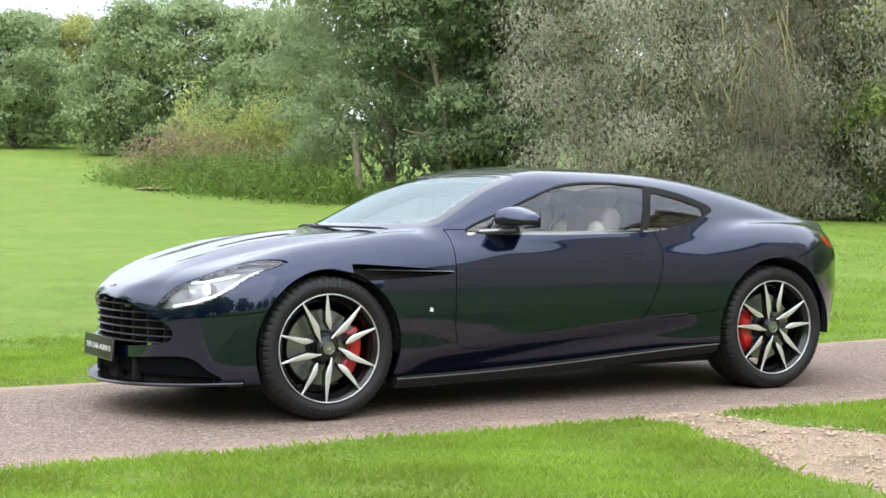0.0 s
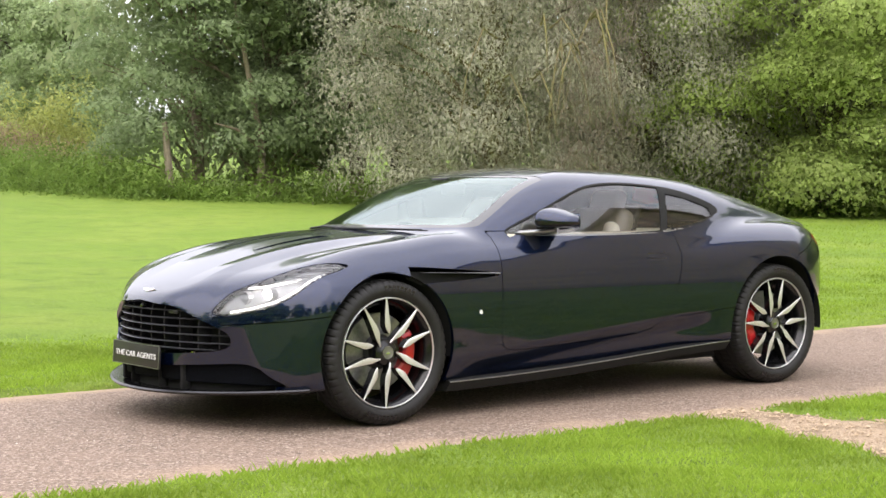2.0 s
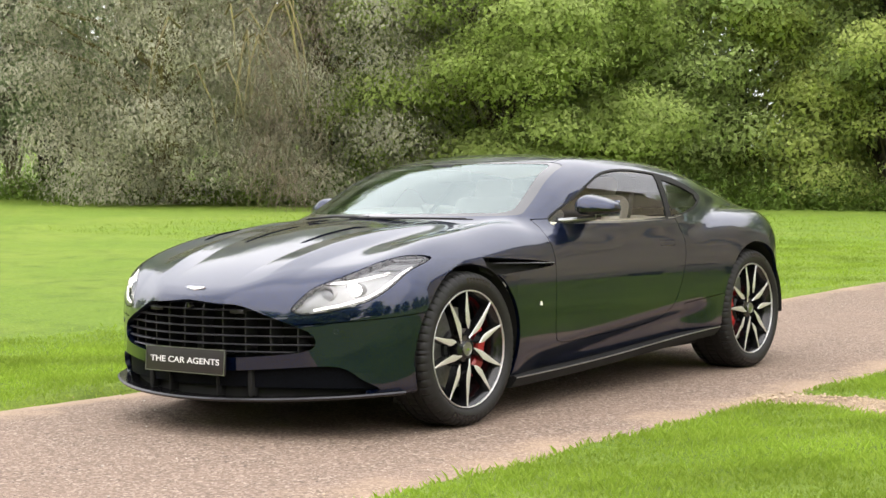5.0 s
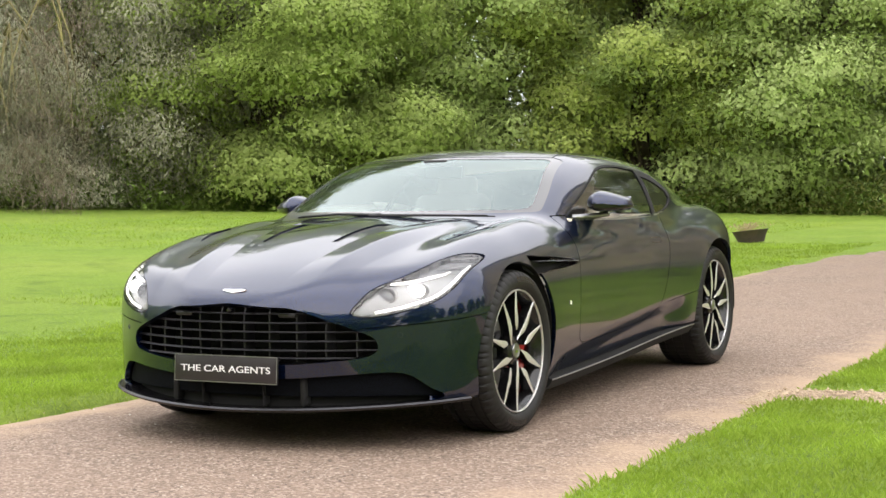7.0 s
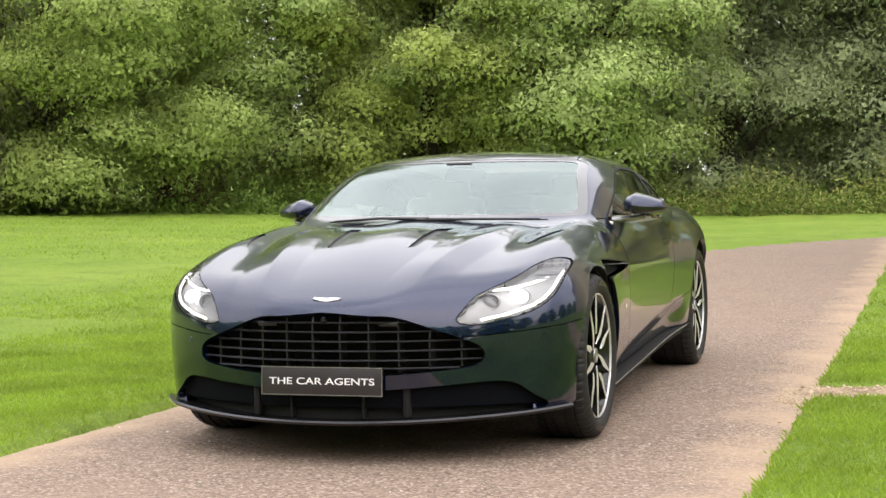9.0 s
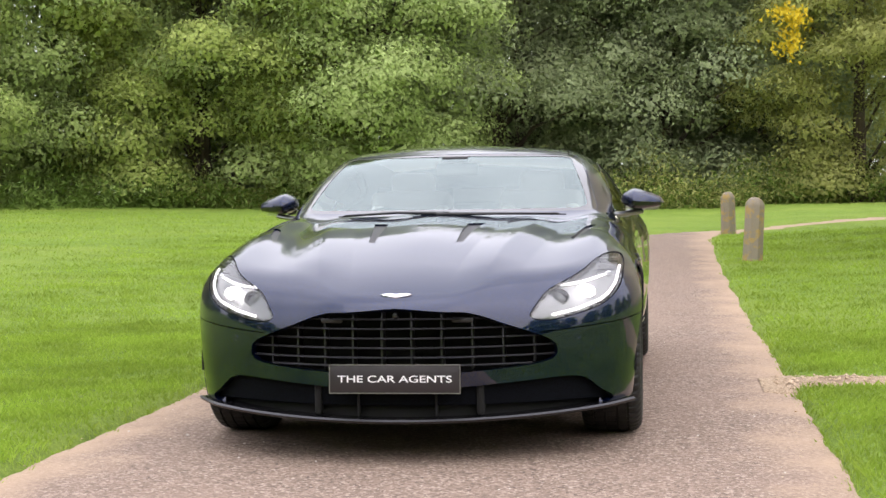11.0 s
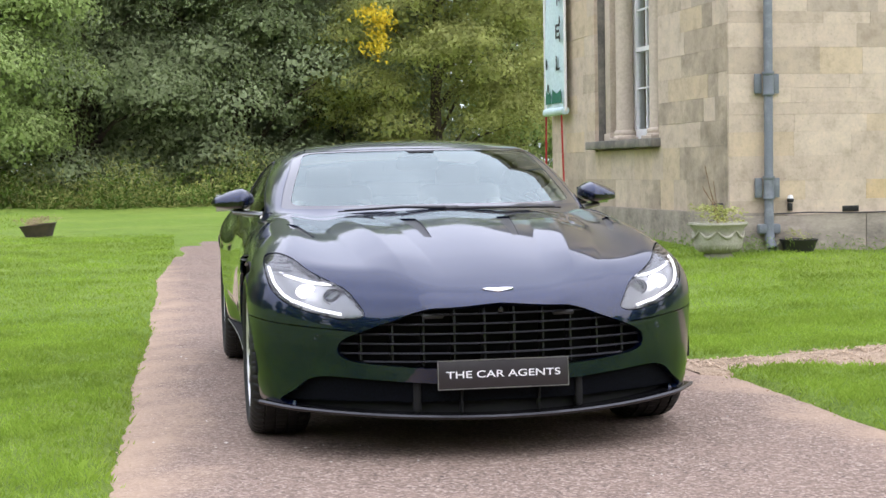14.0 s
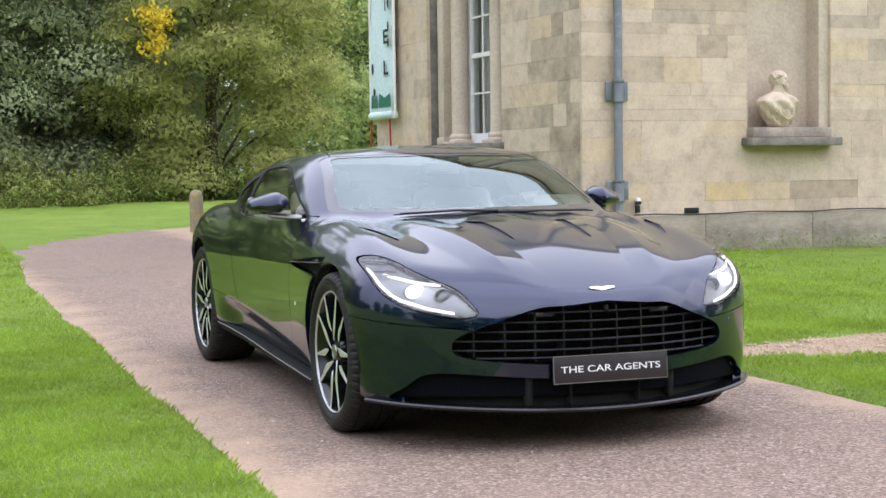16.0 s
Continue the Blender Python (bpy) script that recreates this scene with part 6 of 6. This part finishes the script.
for z0, z1 in zip(zs, zs[1:]):
    for k in range(3):
        a = W0 + .11 + PW * k
        pane = part("pane", ([(a + .012, HY + .318, z0 + .012), (a + PW - .012, HY + .318, z0 + .012), (a + PW - .012, HY + .318, z1 - .012), (a + .012, HY + .318, z1 - .012)], [(0, 1, 2, 3)]), WINDOW_GLASS, win)
        pane.visible_shadow = False
part("window_blind", slab(W0 + .05, W1 - .05, HY + .46, HY + .47, 1.5, 5.0), BLIND, win, "pale blind behind the panes")
# drainpipe with its collars and shoe
pipe = part("drainpipe", moved(lathe([(.048, .42), (.055, .60), (.05, .62), (.05, 8.4)], 24), Matrix.Translation((HX + .085, 5.335, 0))), LEAD, house, "grey painted iron drainpipe with wide brackets")
for zc in (.86, 2.02, 3.9, 5.8):
    b = part("pipe_collar", moved(lathe([(.05, -.13), (.064, -.13), (.066, -.115), (.058, -.10), (.058, .09), (.066, .10), (.070, .115), (.066, .13), (.05, .13)], 24), Matrix.Translation((HX + .085, 5.335, zc))), LEAD, pipe)
    for s in (1, -1):
        part("pipe_bracket", box(.03, .085, .22, (HX + .04, 5.335 + s * .105, zc), .008), LEAD, b)
shoe = part("pipe_shoe", tube([(HX + .085, 5.335, .62), (HX + .085, 5.335, .40), (HX + .10, 5.335, .28), (HX + .17, 5.335, .18)], [.05, .052, .056, .058], 18, False), LEAD, pipe)
part("pipe_collar", box(.09, .26, .11, (HX + .075, 5.335, .40), .02), LEAD, pipe)
# small fixtures on the wall
part("air_brick", merged(box(.02, .20, .065, (HX + .006, 6.37, .605), .004), *[box(.026, .012, .045, (HX + .008, 6.29 + .027 * i, .605), 0) for i in range(7)]), SATIN_BLACK, house, "black vent grille")
lampp = part("wall_light", merged(box(.05, .05, .09, (HX + .03, 5.615, .64), .01), box(.07, .07, .05, (HX + .04, 5.615, .715), .02)), SATIN_BLACK, house)
part("light_cover", moved(lathe([(0, .04), (.025, .035), (.035, .0)], 16), Matrix.Translation((HX + .04, 5.615, .735))), WHITE_PAINT, lampp)
cab = [(HX + .055, 5.40 + i * .45, .565 + .010 * math.sin(i * 1.9)) for i in range(13)]
part("wall_cable", tube(cab, .008, 6), SATIN_BLACK, house)

# bust in the niche: one plain shape
bust_bm = bmesh.new()


def lump(at, size, turn=None, segs=20):
    m = Matrix.Translation(at) @ (turn or Matrix.Identity(4)) @ Matrix.Diagonal((*size, 1))
    bmesh.ops.create_uvsphere(bust_bm, u_segments=segs, v_segments=segs * 3 // 4, radius=1, matrix=m)


def rope(points, radii):
    v, f = tube(points, radii, 10)
    vs = [bust_bm.verts.new(p) for p in v]
    for q in f:
        bust_bm.faces.new([vs[i] for i in q])


bmesh.ops.create_uvsphere(bust_bm, u_segments=48, v_segments=40, radius=1)
for v in bust_bm.verts:
    x, y, z = v.co
    t, a = (z + 1) / 2, math.atan2(y, x)
    wide = float(np.interp(t, [0, .06, .3, .55, .72, .84, .93, 1], [.09, .15, .24, .31, .325, .27, .16, .07]))
    deep = wide * .36 + .045
    fold = (.016 * math.sin(7 * a + 13 * t) + .008 * math.sin(17 * a - 6 * t)) * min(1, 6 * t) * min(1, 4 * (1 - t))
    v.co = (math.cos(a) * (deep + fold), math.sin(a) * (wide + fold * .5), .005 + .41 * t)
# drapery drawn over both shoulders and gathered across the chest
for k in range(6):
    o = .030 * k
    rope([(-.05, -.19 - .4 * o, .35 - .2 * o), (.07 + .3 * o, -.13 - .3 * o, .335 - o), (.135, .0, .245 - o), (.10, .16, .30 - o), (-.02, .22 + .3 * o, .355 - o)], [.014, .020, .022, .020, .014])
turned = Matrix.Rotation(radians(30), 4, "Z")
at = lambda x, y, z: turned @ Vector((x, y, z - .045))
rope([(0, 0, .35), (.005, .005, .42), at(.012, 0, .53)], [.115, .085, .078])
lump(at(.015, 0, .585), (.098, .078, .115), turned, 28)
lump(at(-.02, 0, .60), (.092, .084, .100), turned, 24)
lump(at(.085, 0, .515), (.042, .052, .055), turned)
for k in range(14):
    b_ = -1.2 + 2.4 * k / 13
    lump(at(.062 + .050 * math.cos(b_), .062 * math.sin(b_), .500 + .03 * abs(b_) + .012 * (k % 2)), (.018, .016, .024), turned, 8)
lump(at(.116, 0, .572), (.020, .013, .030), turned, 12)
for s in (1, -1):
    lump(at(.095, s * .030, .612), (.018, .026, .009), turned, 12)
    lump(at(.0, s * .080, .575), (.018, .010, .026), turned, 12)
    lump(at(.080, s * .042, .570), (.026, .020, .020), turned, 12)
for k in range(20):
    b_ = radians(60 + 240 * k / 19)
    lump(at(.0 + .085 * math.cos(b_), .078 * math.sin(b_), .625 + .02 * math.sin(5 * k)), (.026, .026, .022), turned, 8)
bust = part("bust", bust_bm, BUST_STONE)
bust.matrix_basis = TURN @ Matrix.Translation((HX - .06, 7.66, 1.588)) @ Matrix.Rotation(radians(14), 4, "Z") @ Matrix.Diagonal((1.08, 1.02, 1.08, 1))
tagged(bust, "weathered pale stone bust standing on the niche sill", "bust")

# banner by the house corner
bm_ = Matrix.Translation((-14.42, 4.78, 0)) @ Matrix.Diagonal((.82, 1, 1, 1))
banner = empty("banner", TURN, "pale blue vertical banner in a white frame with black letters", "banner")
part("banner_cloth", moved(mesh_piece := ([(x, .02 * math.sin(z * 2.1 + x * 2), z) for z in np.linspace(2.02, 6.4, 30) for x in np.linspace(-.55, .55, 9)], [(i * 9 + j, i * 9 + j + 1, (i + 1) * 9 + j + 1, (i + 1) * 9 + j) for i in range(29) for j in range(8)]), bm_), BANNER_CLOTH, banner)
for x in (-.62, .62):
    part("frame_pole", moved(tube([(x, 0, 1.95), (x, 0, 6.6)], .022, 10), bm_), WHITE_PAINT, banner)
part("bottom_roll", moved(tube([(-.6, 0, 1.96), (.6, 0, 1.96)], .06, 14), bm_), BANNER_CLOTH, banner)
face = Matrix.Rotation(math.pi / 2, 4, "X")
for ch, zc in (("T", 3.62), ("E", 3.135), ("L", 2.67)):
    letters(ch, .215, .24, bm_ @ Matrix.Translation((.30, -.035, zc)) @ face, INK, banner, .02)
rb = random.Random(3)
for i in range(9):
    zc, xc, r = 2.35 + .32 * i + rb.uniform(-.06, .06), rb.choice((-.42, -.34, .36, .42)), rb.uniform(.04, .07)
    part("ink_mark", moved(([(r * math.cos(a) * .8, -.032, r * math.sin(a) * 1.5) for a in np.linspace(0, 2 * math.pi, 9)[:-1]], [tuple(range(8))]), bm_ @ Matrix.Translation((xc, 0, zc))), INK, banner)
for x0, x1 in ((-.5, -.15), (-.1, .5)):
    part("ink_mark", moved(([(x0, -.034, 2.08), (x1, -.034, 2.08), (x1 - .03, -.034, 2.28), ((x0 + x1) / 2, -.034, 2.22), (x0 + .03, -.034, 2.30)], [(0, 1, 2, 3, 4)]), bm_), GREEN_INK, banner)
for x, e in ((-.6, -.85), (.35, .30)):
    part("strap", moved(tube([(x, 0, 1.95), ((x + e) / 2, .02, 1.3), (e, .05, .62)], .016, 6), bm_), STRAP, banner, "red ratchet strap")


# ---- loose things on the lawn ----
def bollard(at, lean, h=.70):
    rows = [(.118, 0), (.116, .06), (.110, h * .5), (.108, h - .10), (.104, h - .075), (.080, h - .025), (.045, h), (.0, h + .006)]
    verts, faces = [], []
    for r, z in rows:
        for i in range(16):
            a = 2 * math.pi * i / 16
            q = r * (1.0 + .06 * abs(math.cos(4 * a))) + .004 * math.sin(7 * a + 23 * z)
            verts.append((q * math.cos(a), q * math.sin(a), z))
    for k in range(len(rows) - 1):
        for i in range(16):
            j = (i + 1) % 16
            faces.append((k * 16 + i, k * 16 + j, (k + 1) * 16 + j, (k + 1) * 16 + i))
    o = part("bollard", (verts, faces), BOLLARD_STONE)
    o.matrix_basis = Matrix.Translation((*at, gz(*at) - .02)) @ Matrix.Rotation(radians(lean), 4, "X") @ Matrix.Rotation(radians(lean * 7), 4, "Z")
    return tagged(o, "short weathered stone bollard spotted with orange lichen", "bollard", "bollards beside the drive")


bollard((-10.25, 2.10), -3.0, .78)
bollard((-17.0, 2.12), 1.0, .70)


def urn():
    r = empty("urn", Matrix.Translation((-7.45, 4.47, gz(-7.45, 4.47))), "cast stone garden urn with swags and dry plants beside the house", "urn")
    prof = [(.0, .04), (.16, .04), (.165, .0), (.15, .05), (.13, .07), (.20, .09), (.245, .13), (.26, .18), (.255, .27), (.27, .33), (.30, .36), (.315, .375), (.31, .395), (.285, .395), (.26, .36), (.0, .34)]
    part("bowl", lathe(prof, 48), URN_STONE, r)
    part("soil", lathe([(0, .36), (.27, .355)], 32), EARTH, r)
    for i in range(8):
        a = math.pi / 4 * i
        pts = [(.268 * math.cos(a + t), .268 * math.sin(a + t), .31 - .07 * math.cos(t / .38 * math.pi / 2)) for t in np.linspace(-.36, .36, 9)]
        part("swag", tube(pts, [.006, .011, .015, .017, .018, .017, .015, .011, .006], 8), URN_STONE, r)
    for i in range(24):
        a = 2 * math.pi * i / 24
        part("flute", tube([(.19 * math.cos(a), .19 * math.sin(a), .088), (.235 * math.cos(a), .235 * math.sin(a), .125), (.252 * math.cos(a), .252 * math.sin(a), .17)], [.010, .016, .008], 6), URN_STONE, r)
    g = np.random.default_rng(4)
    c = np.stack([g.normal(0, .12, 60), g.normal(0, .12, 60), .40 + .16 * g.random(60)], 1)
    v, q, soft = leaf_cloud(g, c, np.tile((0, 0, 1.0), (60, 1)), 9, .035, .045, 0, .5)
    part("plant_leaves", quick_mesh("plant_leaves", v, q, OLIVE_LEAF, False), None, r)
    for i in range(5):
        a = g.uniform(0, 6.28)
        part("plant_stalk", tube([(0, 0, .36), (.06 * math.cos(a), .06 * math.sin(a), .6), (.16 * math.cos(a), .16 * math.sin(a), .75 + .25 * g.random())], .004, 5), EARTH, r)


urn()


def tub(name, at, r0, r1, h, mat, label, plants, seed, tip=0):
    r = empty(name, Matrix.Translation((*at, gz(*at) + r0 * math.sin(radians(tip)))) @ Matrix.Rotation(radians(tip), 4, "X"), label, "planter")
    part("shell", lathe([(0, .01), (r0, .01), (r0, 0), ((r0 + r1) / 2, h * .5), (r1, h - .02), (r1 + .012, h - .01), (r1 + .012, h), (r1 - .01, h), (r1 - .02, h - .05)], 36), mat, r)
    part("soil", lathe([(0, h - .03), (r1 - .018, h - .04)], 24), EARTH, r)
    g = np.random.default_rng(seed)
    c = np.stack([g.normal(0, r1 * .45, plants), g.normal(0, r1 * .45, plants), h + .10 * g.random(plants)], 1)
    v, q, soft = leaf_cloud(g, c, np.tile((0, 0, 1.0), (plants, 1)), 10, .04, .05, 0, .25)
    part("plant_leaves", quick_mesh("plant_leaves", v, q, OLIVE_LEAF if seed % 2 else REED_LEAF, False), None, r)


tub("metal_planter", (-16.4, -3.24), .20, .275, .20, RUSTY, "dull rusty round planter with dry grass, tipped on the lawn", 50, 2, 6)
tub("plastic_planter", (-8.02, 5.62), .15, .20, .17, BLACK_PLASTIC, "small black plastic planter against the plinth", 10, 3)


# low stone wall far behind the house corner
lowwall = empty("garden_wall", Matrix.Identity(4), "low stone garden wall under the trees", "wall")
for i in range(5):
    part("wall_block", box(.32, .55, .30, (-38.0, 8.0 + i * .57, gz(-38, 8) + .30 + .25), .03), SILL_STONE, lowwall)
    part("wall_block", box(.32, .55, .32, (-38.0, 7.8 + i * .57, gz(-38, 8) + .10), .03), SILL_STONE, lowwall)

# logs at the foot of the willow
for a, b, r in (((-23.5, -26.8), (-21.9, -25.0), .10), ((-24.3, -26.0), (-22.3, -25.6), .07)):
    tagged(part("log", tube([(*a, gz(*a) + r), (*b, gz(*b) + r + .05)], [r, r * .7], 10), PALE_BARK), "bare fallen branch lying at the willow's foot", "log")


# small things on the ground
def scattered(name, count, seed, x0, x1, y0, y1, where, size, mat, label, cat, flat=.5):
    g = np.random.default_rng(seed)
    x, y = g.uniform(x0, x1, count), g.uniform(y0, y1, count)
    keep = where(x, y)
    x, y = x[keep], y[keep]
    n = len(x)
    r = size * (.4 + 1.0 * g.random(n) ** 3)
    octa = np.array([(1, 0, 0), (0, 1, 0), (-1, 0, 0), (0, -1, 0), (0, 0, flat), (0, 0, -flat)], float)
    v = octa[None] * (1 + .6 * (g.random((n, 6, 1)) - .5)) * r[:, None, None] + np.stack([x, y, ground_z(x, y) + .004], 1)[:, None, :]
    f = np.array([(0, 1, 4), (1, 2, 4), (2, 3, 4), (3, 0, 4), (1, 0, 5), (2, 1, 5), (3, 2, 5), (0, 3, 5)])
    q = (np.arange(n)[:, None, None] * 6 + f[None]).reshape(-1, 3)
    return tagged(part(name, quick_mesh(name, v.reshape(-1, 3), q, mat, False), None), label, cat, kind="stuff")


DRY_LEAF = leaf_material("fallen_dry_leaf", (.16, .09, .04), (.28, .17, .08), (.42, .30, .14), 2.0, .1)
CHIP = leaf_material("pale_stone_chip", (.42, .37, .31), (.56, .51, .44), (.70, .66, .60), 2.0, .0)
scattered("stone_chips", 260, 31, -9, 7, -1.4, 1.7, lambda x, y: path_gap(x, y) < -.05, .006, CHIP, "scattered pale stone chips on the drive", "gravel")
scattered("road_grit", 5200, 32, -6, 6.5, -1.65, 1.9, lambda x, y: (path_gap(x, y) < .0) & (path_gap(x, y) > -.28), .0045, PEBBLE, "sandy grit along the edges of the drive", "gravel")
scattered("fallen_leaves", 420, 33, -6, 6.5, -5.5, 4.4, lambda x, y: path_gap(x, y) > -.15, .011, DRY_LEAF, "small dry leaves fallen on the lawn", "leaves", .25)
growth("plinth_weeds", [(-14.6, 4.75), (-11.5, 4.87), (-8.4, 4.82), (-8.05, 5.0), (-8.1, 7.0), (-8.2, 9.5)], .06, .17, WEED_LEAF, 5200, .05, 78, "tufts of weeds along the foot of the house", .2)
growth("dry_stems", [(-8.0, 6.6), (-8.1, 8.4)], .05, .32, REED_LEAF, 420, .06, 79, "thin dry stems against the plinth", .1)
flood = empty("floodlight", TURN @ Matrix.Translation((-8.42, 4.845, .57)), "small black floodlight on the plinth ledge", "floodlight")
part("lamp_body", box(.05, .13, .10, (.0, -.02, .075), .012), SATIN_BLACK, flood)
part("lamp_glass", box(.004, .10, .07, (.028, -.02, .078), .002), LAMP_DARK, flood)
part("bracket", box(.02, .15, .012, (-.01, -.02, .012), .003), SATIN_BLACK, flood)
